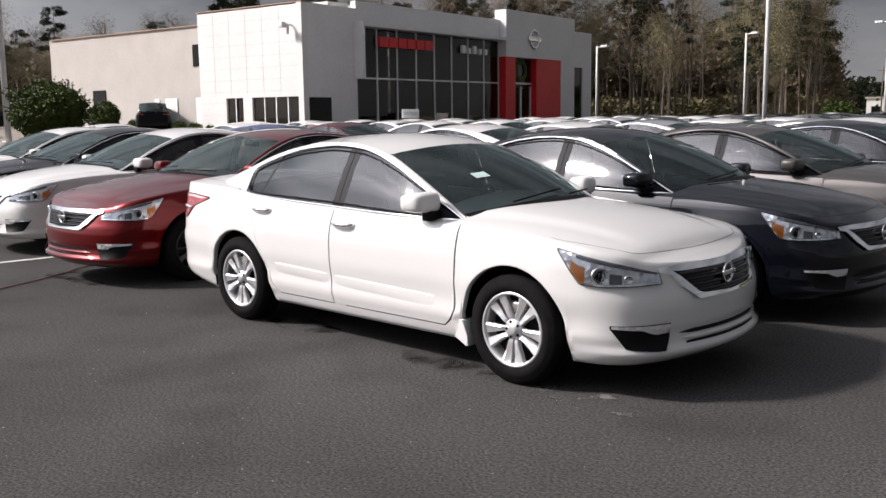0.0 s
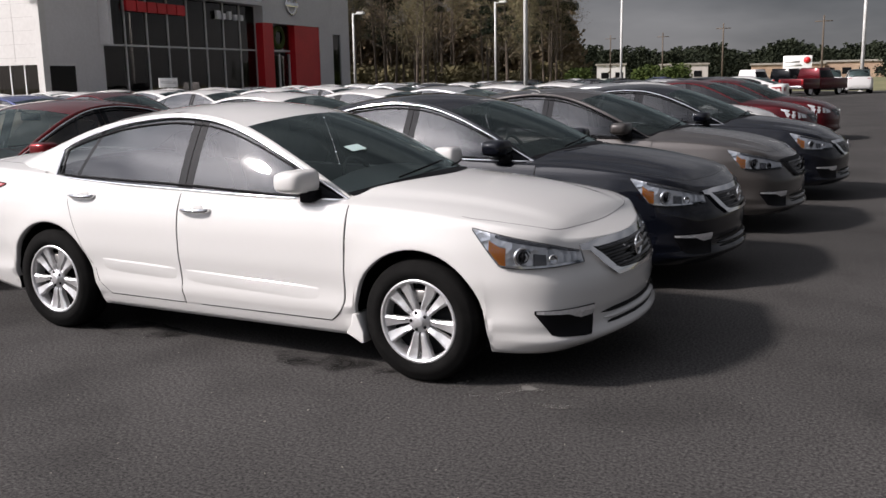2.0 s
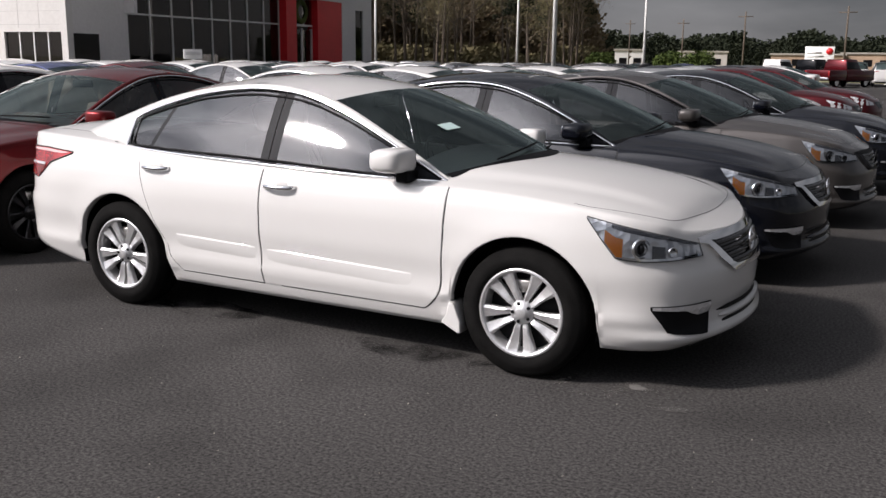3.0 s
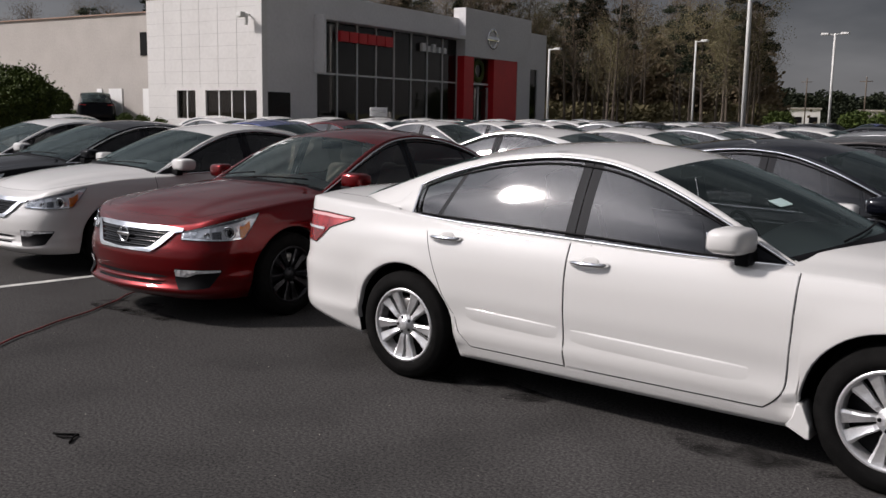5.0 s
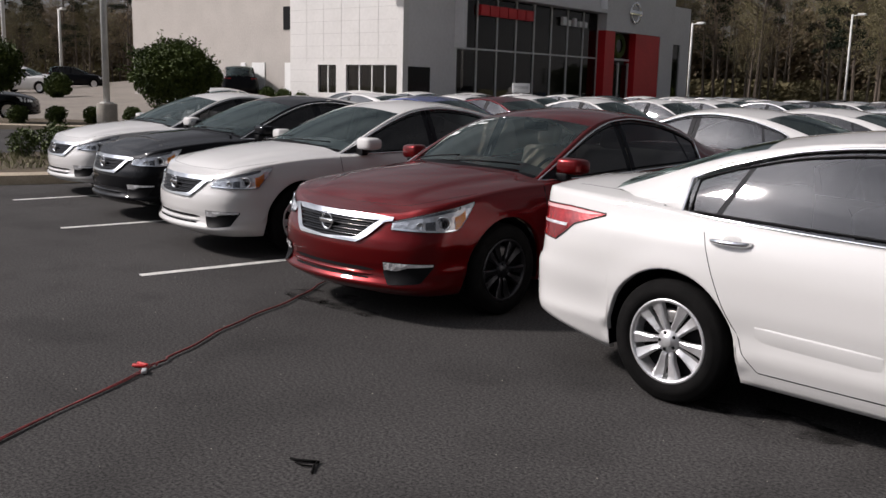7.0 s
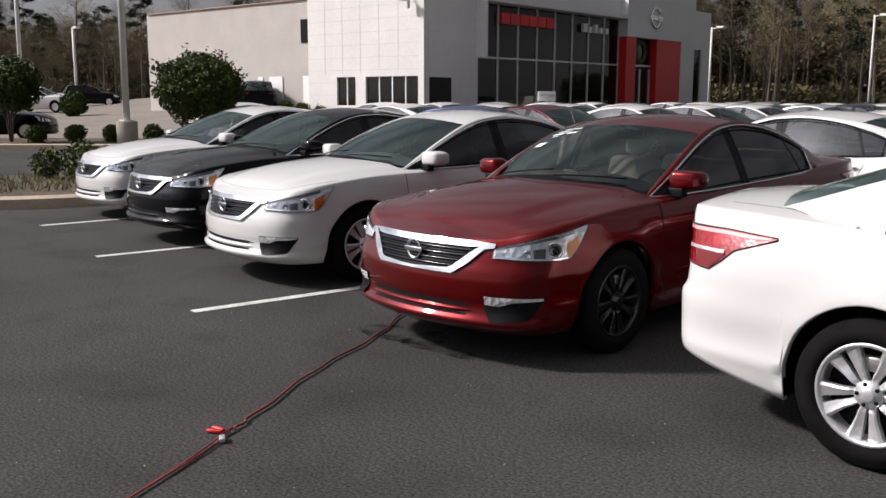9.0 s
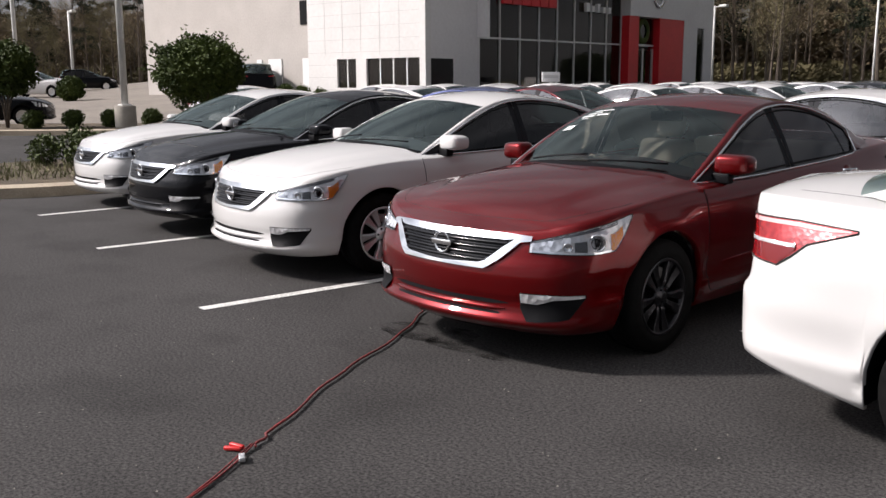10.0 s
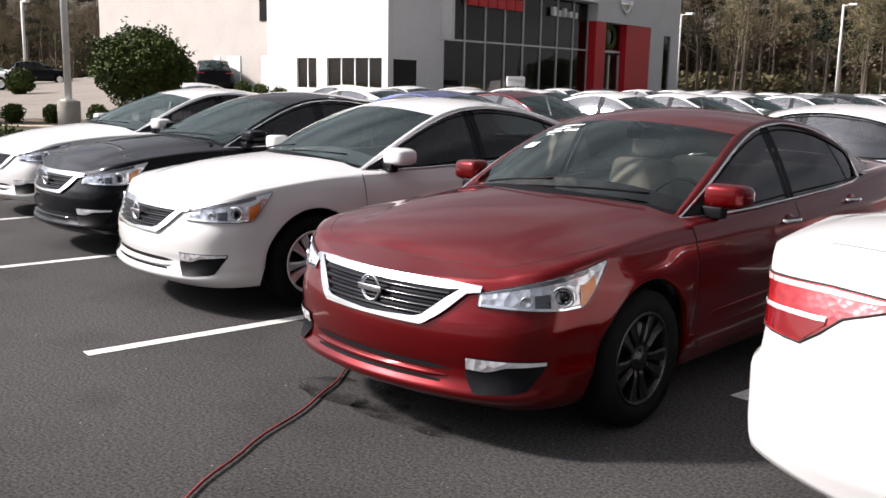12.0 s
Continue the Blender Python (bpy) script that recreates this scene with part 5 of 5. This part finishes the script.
for _ in range(2600):
    a, f = rt.uniform(0, 6.283), rt.random() ** 0.5
    x, y = -15.6 + 2.0 * f * math.cos(a), 3.2 + 4.0 * f * math.sin(a)
    h, q = rt.uniform(0.04, 0.16), rt.uniform(0, 6.283)
    u = Vector((math.cos(q), math.sin(q), 0)) * 0.012
    tip = Vector((x, y, 0.165 + h)) + Vector((rt.gauss(0, 0.05), rt.gauss(0, 0.05), 0))
    bm.faces.new((bm.verts.new(Vector((x, y, 0.16)) + u), bm.verts.new(Vector((x, y, 0.16)) - u), bm.verts.new(tip)))
tagged(link("grass", bm, GRASS_FAR, smooth=False), "sparse dry grass tufts on the mulch bed", "grass", kind="stuff")
for k, (x, y) in enumerate(((-30.2, 6.0), (-29.8, 7.1), (-29.4, 8.15), (-28.9, 9.3))):
    shrub("bush", x, y, 0.14, 0.38, 0.55, 20 + k, "small clipped bush on the planted island", False, 1500, 0.04)
for k in range(6):
    v = 6.2 + 1.3 * k
    x, y = -31.3 + 0.7 * 0.1104 - v * 0.9939, 23.5 - 0.7 * 0.9939 - v * 0.1104
    shrub("bush", x, y, rise(x, y), 0.5, 0.6, 50 + k, "low clipped bush at the foot of the wall", False, 500, 0.07)
for k, (x, y) in enumerate(((-29.8, 88.0), (-21.4, 84.0), (-18.5, 83.0))):
    shrub("bush", x, y, -0.03, 1.7, 2.9, 30 + k, "large rounded green bush at the edge of the lot", True, 1800, 0.16)

# ---------------------------------------------------------------- woods
def tree_mesh(kind, seed, h):
    r = random.Random(seed)
    t = holder("tree")
    bm = bmesh.new()
    lean = Vector((r.uniform(-0.05, 0.05), r.uniform(-0.05, 0.05), 1)) * h
    pts = [Vector((0, 0, -0.1)), lean * 0.35, lean * 0.7, lean]
    tube(bm, pts, 0.17, 6, True, 0.03)
    tips = []
    for k in range(16):
        f = r.uniform(0.3, 0.97)
        a, l = r.uniform(0, 6.28), h * (0.26 if kind != "pine" else 0.15) * (1.15 - f) + 0.7
        b = lean * f
        m = b + Vector((math.cos(a), math.sin(a), 0.7)) * l * 0.5
        e = b + Vector((math.cos(a), math.sin(a), 1.0 if kind != "pine" else 0.3)) * l
        tube(bm, [b, m, e], 0.06, 4, False, 0.012)
        tips += [m, e]
    part("trunk", bm, BARK, t, smooth=False)
    bm = bmesh.new()
    if kind == "pine":
        for k in range(26):
            f = r.uniform(0.5, 1.0)
            a = r.uniform(0, 6.28)
            rad = h * 0.13 * (1.25 - f) + 0.3
            c = lean * f + Vector((math.cos(a), math.sin(a), 0)) * rad
            leaves(bm, c, 0.85, 140, 0.13, seed * 40 + k, 0.5, 0.1)
    else:
        for k, e in enumerate(tips):
            leaves(bm, e, h * 0.07 + 0.6, 120, 0.075, seed * 50 + k, 1.1, 0.05)
    part("crown", bm, PINE if kind == "pine" else (TWIG_GREEN if seed % 3 == 0 else TWIG), t, smooth=False)
    return t


kinds = [("bare", 1, 15), ("pine", 2, 16), ("bare", 3, 13), ("bare", 4, 16), ("pine", 5, 13), ("bare", 6, 11)]
protos = [tree_mesh(*k) for k in kinds]
names = {"bare": "leafless brown winter tree in the woods", "pine": "tall dark green pine in the woods"}
rng = random.Random(11)
used = set()
for k in range(300):
    az, d = radians(rng.uniform(109.6, 170)), rng.uniform(92, 128)
    x, y = d * math.cos(az), d * math.sin(az)
    i = k if k < 6 else rng.randrange(6)
    s = rng.uniform(0.8, 1.12) * (0.72 if az > radians(147) else 1.0)
    m = pose(x, y, 0, 0, 0, rng.uniform(0, 360)) @ Matrix.Scale(s, 4)
    if i == k:
        t = protos[i]
        t.matrix_world = m
    else:
        t = copy_thing(protos[i], m)
        t.scale = (s, s, s)
    tagged(t, names[kinds[i][0]], "tree", "woods")


def far_woods(name, az0, az1, d0, d1, h, count, seed, mat, label, leaf=0.5, fine=54):
    r = random.Random(seed)
    bm = bmesh.new()
    for k in range(count):
        az, d = radians(r.uniform(az0, az1)), r.uniform(d0, d1)
        hh = h * (0.72 if az > radians(147) and h > 10 and d0 < 200 else 1.0) * (0.72 + 0.5 * noise.noise(Vector((az * 25, seed, 0))) + 0.25 * r.random())
        c = Vector((d * math.cos(az), d * math.sin(az), 0))
        for j in range(fine):
            f = r.random() ** 0.8
            p = c + Vector((r.gauss(0, 1.6 * (1.2 - f)), r.gauss(0, 1.6 * (1.2 - f)), hh * f))
            u = Vector((r.gauss(0, 1), r.gauss(0, 1), r.gauss(0, 1))).normalized()
            w = u.orthogonal()
            s = leaf * r.uniform(0.5, 1.1)
            bm.faces.new([bm.verts.new(p + u * s), bm.verts.new(p + w * s), bm.verts.new(p - u * s), bm.verts.new(p - w * s)])
    return tagged(link(name, bm, mat, smooth=False), label, "woods", kind="stuff")


far_woods("undergrowth", 109.4, 170, 114, 134, 11.5, 2200, 3, TWIG, "dense brown winter woods and undergrowth", 0.26, 110)
far_woods("undergrowth", 109.4, 170, 104, 112, 3.5, 500, 6, TWIG_GREEN, "low scrub along the foot of the woods", 0.2, 90)
far_woods("distant_woods", 70, 112, 340, 420, 12.5, 1500, 4, PINE, "distant dark tree line on the horizon", 0.42, 110)
far_woods("distant_woods", 80, 92, 225, 260, 11, 700, 5, PINE, "dark stand of trees across the field", 0.3, 90)

# ---------------------------------------------------------------- tall cars, pickups and the far side
SUV = Shape(
    outline=[(-2.02, 0), (-2.01, 0.35), (-1.99, 0.66), (-1.93, 0.80), (-1.80, 0.88), (-1.388, 0.905), (-0.5, 0.915), (0.5, 0.915), (1.388, 0.908), (1.75, 0.892), (1.99, 0.835), (2.15, 0.70), (2.25, 0.50), (2.32, 0.25), (2.345, 0)],
    shoulder=[(-2.02, 1.03), (-1.1, 0.99), (0, 0.96), (0.8, 0.935), (1.5, 0.91), (2.05, 0.83), (2.345, 0.76)],
    deck=[(-2.02, 1.04), (-1.75, 1.05), (0, 1.05), (0.8, 1.06), (1.5, 1.0), (2.15, 0.85), (2.345, 0.76)],
    roof=[(-1.75, 1.08), (-1.70, 1.20), (-1.6, 1.36), (-1.5, 1.455), (-1.2, 1.50), (-0.4, 1.52), (-0.1, 1.49), (0.2, 1.38), (0.5, 1.22), (0.8, 1.05)],
    dlo=[(-1.6, 1.02), (-1.55, 1.14), (-1.45, 1.28), (-1.2, 1.38), (-0.45, 1.43), (-0.1, 1.40), (0.2, 1.29), (0.5, 1.12), (0.8, 0.945)],
    belt=[(-1.75, 1.03), (-1.1, 1.0), (-0.1, 0.965), (0.8, 0.94)],
    rail_y=[(-1.75, 0.68), (-1.4, 0.66), (-0.4, 0.65), (0.1, 0.66), (0.8, 0.76)],
    crown=[(-1.75, 0.04), (-1.05, 0.05), (0.1, 0.055), (0.8, 0.075)],
    inset=([(0.18, 0.07), (0.32, 0.02), (0.6, 0.0), (0.84, 0.016), (1.06, 0.1)], [(0.18, 0.13), (0.32, 0.0), (0.58, 0.02), (0.76, 0.07), (0.9, 0.2)], [(0.2, 0.10), (0.45, 0.0), (0.85, 0.03), (1.06, 0.06)]))
suv = sedan("suv", P_WHITE, lite=True, sh=SUV)


def tall(x, y, heading, paint_mat, label, first=False):
    m = placed(x, y, heading) @ Matrix.Diagonal((1.02, 1.02, 1.13, 1))
    if first:
        suv.matrix_world = m
        c = suv
    else:
        c = copy_thing(suv, placed(x, y, heading))
        c.scale = (1.02, 1.02, 1.13)
        recolour(c, P_WHITE, paint_mat)
    c.location.z = rise(x, y)
    return tagged(c, label, "car", "cars in the lot")


tall(-1.9, 70, 98, P_WHITE, "white sport utility vehicle across the lot", True)
tall(1.5, 64, 92, P_SILVER, "silver sport utility vehicle across the lot")
tall(6.2, 51, 60, P_NAVY, "dark sport utility vehicle across the lot")
tall(-3.9, 71, 98, P_WHITE, "white sport utility vehicle beside another white one")
tall(-42.4, 21.7, 152, P_BLACK, "black hatchback beside the showroom side wall")
tall(-64, 18.6, 40, P_WHITE, "white sport utility vehicle on the concrete drive")
tall(-74.0, 26.0, 70, P_BLACK, "black sport utility vehicle on the drive")
tall(-72.0, 21.5, 70, P_WHITE, "white sport utility vehicle on the drive")
another(far, -35.8, 6.4, 60, P_BLACK, "black sedan beyond the planted island")
another(far, -62, 12.5, 60, P_BLACK, "black sedan beyond the planted island")


def pickup(x, y, heading, paint_mat, label):
    p = holder("pickup_truck", placed(x, y, heading))
    tagged(p, label, "truck", "cars in the lot")
    bm = bmesh.new()
    box(bm, (-2.7, -0.95, 0.45), (-0.75, 0.95, 1.15), 0.06)
    part("cargo_bed", bm, paint_mat, p)
    bm = bmesh.new()
    box(bm, (-0.72, -0.96, 0.42), (2.7, 0.96, 1.15), 0.10)
    vs = box(bm, (-0.68, -0.88, 1.1), (1.15, 0.88, 1.85), 0.08)
    for v in vs:
        k = max(0, v.co.z - 1.1) / 0.75
        v.co.y *= 1 - 0.16 * k
        v.co.x += (-0.45 if v.co.x > 0.2 else 0.12) * k
    part("cab", bm, paint_mat, p)
    bm = bmesh.new()
    vs = box(bm, (-0.60, -0.895, 1.2), (1.0, 0.895, 1.68), 0.03)
    for v in vs:
        k = max(0, v.co.z - 1.1) / 0.75
        v.co.y *= 1 - 0.145 * k
        v.co.x += (-0.40 if v.co.x > 0.2 else 0.02) * k
    part("cab_glass", bm, GLOSS_BLACK, p)
    for wx in (-1.75, 1.75):
        for s in (-1, 1):
            wheel(p, wx, s, ALLOY, True)
    for s in (-1, 1):
        bm = bmesh.new()
        box(bm, (-2.73, s * 0.85 - 0.07, 0.78), (-2.68, s * 0.85 + 0.07, 1.08), 0.01)
        part("taillight", bm, RED_LENS, p)
    bm = bmesh.new()
    box(bm, (-2.9, -0.9, 0.5), (-2.72, 0.9, 0.68), 0.03)
    part("bumper", bm, CHROME, p)
    return p


pickup(-4.2, 64, 65, P_MAROON, "dark red pickup truck parked across the lot")
pickup(-6.8, 69, 65, P_BLACK, "black pickup truck parked across the lot")
pickup(-9.9, 73, 65, P_WHITE, "white pickup truck parked across the lot")
another(far, -36.0, 60.0, 150, P_SILVER, "silver sedan at the far edge of the lot")
another(far, -33.5, 52.0, 100, P_BLACK, "black sedan before the entrance")
another(far, -31.5, 56.0, 100, P_WHITE, "white sedan before the woods")
for k, (x, y) in enumerate(((-27.5, 62.0), (-24.6, 63.5), (-21.5, 65.0), (-18.4, 66.0), (-15.5, 67.5))):
    another(far, x, y, 70, (P_BLACK, P_NAVY, P_WHITE, P_GREY, P_BLUE)[k], PAINTS[(P_BLACK, P_NAVY, P_WHITE, P_GREY, P_BLUE)[k]] + " sedan at the far edge of the lot")


def low_building(x, y, w, d, h, ang, mat, label):
    p = holder("roadside_building", pose(x, y, -0.03, 0, 0, ang))
    tagged(p, label, "building")
    bm = bmesh.new()
    box(bm, (-w / 2, -d / 2, 0), (w / 2, d / 2, h))
    part("wall", bm, mat, p, smooth=False)
    bm = bmesh.new()
    box(bm, (-w / 2 - 0.4, -d / 2 - 0.4, h), (w / 2 + 0.4, d / 2 + 0.4, h + 0.5), 0.05)
    part("roof", bm, CONCRETE, p, smooth=False)
    for k in range(int(w // 4)):
        bm = bmesh.new()
        a = -w / 2 + 1.2 + 4 * k
        box(bm, (a, -d / 2 - 0.05, 0.9), (a + 2.2, -d / 2 + 0.1, 2.6))
        part("window", bm, GLOSS_BLACK, p, smooth=False)


low_building(-34, 262, 18, 12, 3.6, 10, BRICK_TAN, "tan brick roadside building far off")
low_building(-62, 265, 13, 10, 4.2, 12, STUCCO, "pale roadside building with a flat roof far off")
low_building(-82, 260, 8, 8, 4.6, 18, PANEL_WHITE, "white roadside building far off")
low_building(-18, 270, 16, 12, 4.0, 4, BRICK_TAN, "low tan building across the field")

board = holder("roadside_sign", pose(-16.6, 150, 0, 0, 0, 6))
tagged(board, "white roadside sign board with a red disc on posts", "sign")
for s in (-1, 1):
    bm = bmesh.new()
    tube(bm, [(s * 1.6, 0, 0), (s * 1.6, 0, 2.0)], 0.09, 8)
    part("post", bm, FRAME_METAL, board)
bm = bmesh.new()
box(bm, (-2.1, -0.1, 1.0), (2.1, 0.1, 4.1), 0.03)
part("panel", bm, SIGN_WHITE, board)
for k in range(4):
    bm = bmesh.new()
    box(bm, (-1.8, -0.13, 1.4 + 0.55 * k), (0.6 - 0.3 * (k % 2), -0.104, 1.65 + 0.55 * k))
    part("lettering_bar", bm, FRAME_METAL, board)
bm = bmesh.new()
vs = lathe(bm, [(0.5, -0.11), (0.5, -0.2)], 20)
bm.faces.new(vs[-1])
bmesh.ops.translate(bm, verts=bm.verts, vec=(1.4, 0, 3.4))
part("disc", bm, SIGN_RED, board)

for k, (x, y, h) in enumerate(((-30, 160, 10), (-47, 185, 10), (-66, 210, 11), (-12, 140, 9.5))):
    p = holder("utility_pole", pose(x, y, -0.03))
    tagged(p, "wooden utility pole with a crossarm beside the road", "utility pole")
    bm = bmesh.new()
    tube(bm, [(0, 0, 0), (0, 0, h)], 0.17, 7, True, 0.11)
    part("pole", bm, BARK, p)
    bm = bmesh.new()
    box(bm, (-1.2, -0.06, h - 0.9), (1.2, 0.06, h - 0.76))
    part("crossarm", bm, BARK, p)

# small sign between the rows, before the showroom
mark = holder("lot_sign", pose(-24.5, 24.0, 0, 0, 0, 80))
tagged(mark, "small white lettered sign on a post between parked cars", "sign")
bm = bmesh.new()
tube(bm, [(0, 0, 0), (0, 0, 1.5)], 0.03, 6)
part("post", bm, FRAME_METAL, mark)
bm = bmesh.new()
box(bm, (-0.45, -0.02, 1.5), (0.45, 0.02, 1.88), 0.01)
part("panel", bm, SIGN_WHITE, mark)
bm = bmesh.new()
box(bm, (-0.36, -0.03, 1.64), (0.36, -0.022, 1.76))
part("lettering_bar", bm, FRAME_METAL, mark)

# ---------------------------------------------------------------- on the asphalt
rng = random.Random(5)
bm = bmesh.new()
path = [(-5.1, -0.1), (-4.93, -0.44), (-4.56, -1.02), (-4.16, -1.80), (-3.72, -2.52), (-3.61, -2.65)]
pts = []
for i in range(len(path) - 1):
    for k in range(8):
        f = k / 8
        a, c = Vector(path[i]), Vector(path[i + 1])
        q = a.lerp(c, f)
        w = 0.012 * math.sin(i * 3.1 + k * 0.9)
        pts.append((q.x + w, q.y + w * 0.5, 0.014))
tube(bm, pts, 0.0065, 6)
cable = holder("jumper_cable")
tagged(cable, "dark red jumper cable with a red clamp lying on asphalt", "cable")
part("cable", bm, CABLE_RED, cable)
for off in (0.0, 0.012):
    bm = bmesh.new()
    pts = [(-3.65 + off * 0.3, -2.64 + off, 0.02)]
    for k in range(1, 26):
        f = k / 25
        pts.append((-3.65 + 0.84 * f + off * (1 - f), -2.66 - 1.38 * f + 0.03 * math.sin(f * 7) + off * (0.6 + math.sin(f * 11)), 0.012))
    tube(bm, pts, 0.0042, 6)
    part("strand", bm, CABLE_RED, cable)
for s in (-1, 1):
    bm = bmesh.new()
    m = pose(-3.66, -2.69, 0.022, 0, 0, 205 + 10 * s)
    box(bm, (-0.01, -0.010 + 0.012 * s, -0.018), (0.07, 0.010 + 0.012 * s, 0.0), 0.006, m)
    part("clamp", bm, CLIP_RED, cable, "red insulated clamp handle")
bm = bmesh.new()
box(bm, (0.0, -0.014, -0.015), (0.06, 0.014, 0.006), 0.005, pose(-3.58, -2.73, 0.022, 0, 0, -30))
part("clamp_jaw", bm, ALLOY, cable, "bare metal clamp jaw")

twig = holder("debris", pose(-0.02, -0.14, 0))
tagged(twig, "scrap of black bent rubber lying on asphalt", "debris")
bm = bmesh.new()
tube(bm, [(-2.00, -2.68, 0.008), (-1.96, -2.68, 0.012), (-1.92, -2.645, 0.010), (-1.885, -2.61, 0.008)], 0.0065, 6)
part("strip", bm, RUBBER, twig)
bm = bmesh.new()
tube(bm, [(-1.89, -2.615, 0.010), (-1.865, -2.655, 0.009), (-1.815, -2.70, 0.007)], 0.006, 6)
part("strip", bm, RUBBER, twig)
bm = bmesh.new()
tube(bm, [(-1.95, -2.69, 0.008), (-1.90, -2.685, 0.008), (-1.87, -2.66, 0.008)], 0.004, 6)
part("strip", bm, RUBBER, twig)


def stain(x, y, rx, ry, seed, mat, label):
    bm = bmesh.new()
    vs = []
    for k in range(40):
        a = 2 * math.pi * k / 40
        f = 1 + 0.35 * noise.noise(Vector((math.cos(a) * 1.3, math.sin(a) * 1.3, seed * 3.7))) + 0.12 * noise.noise(Vector((math.cos(a) * 5, math.sin(a) * 5, seed)))
        vs.append(bm.verts.new((x + rx * f * math.cos(a), y + ry * f * math.sin(a), 0.003)))
    bm.faces.new(vs)
    return tagged(link("oil_stain", bm, mat, smooth=False), label, "stain", kind="structure")


# two darker asphalt patches below the red car's nose
stain(-4.5, -0.82, 0.36, 0.2, 1, DARK_PATCH, "dark patch on asphalt")
stain(-4.1, -0.88, 0.34, 0.12, 2, DARK_PATCH, "dark patch on asphalt under the red car's nose")
# two darker asphalt patches along the white sedan's sill
stain(0.75, -0.80, 0.42, 0.16, 3, DARK_PATCH, "darker patch of asphalt beside a front wheel")
stain(-0.85, -0.70, 0.4, 0.14, 4, DARK_PATCH, "darker patch of asphalt beside a rear wheel")
stain(1.8, -0.85, 0.55, 0.14, 5, SCUFF, "pale scuffed asphalt before a front wheel")
bm = bmesh.new()
for _ in range(350):
    x, y, s = rng.uniform(-7, 6), rng.uniform(-5.2, -0.2), rng.uniform(0.002, 0.005)
    z = 0.001
    q = [bm.verts.new((x + s * math.cos(a) * rng.uniform(0.7, 1.2), y + s * math.sin(a), z + (s * 0.7 if k == 3 else 0))) for k, a in enumerate((0, 2.1, 4.2))]
    t = bm.verts.new((x, y, z + s))
    for i in range(3):
        bm.faces.new((q[i], q[(i + 1) % 3], t))
tagged(link("grit", bm, CONCRETE, smooth=False), "loose pale grit scattered on asphalt", "grit", kind="stuff")
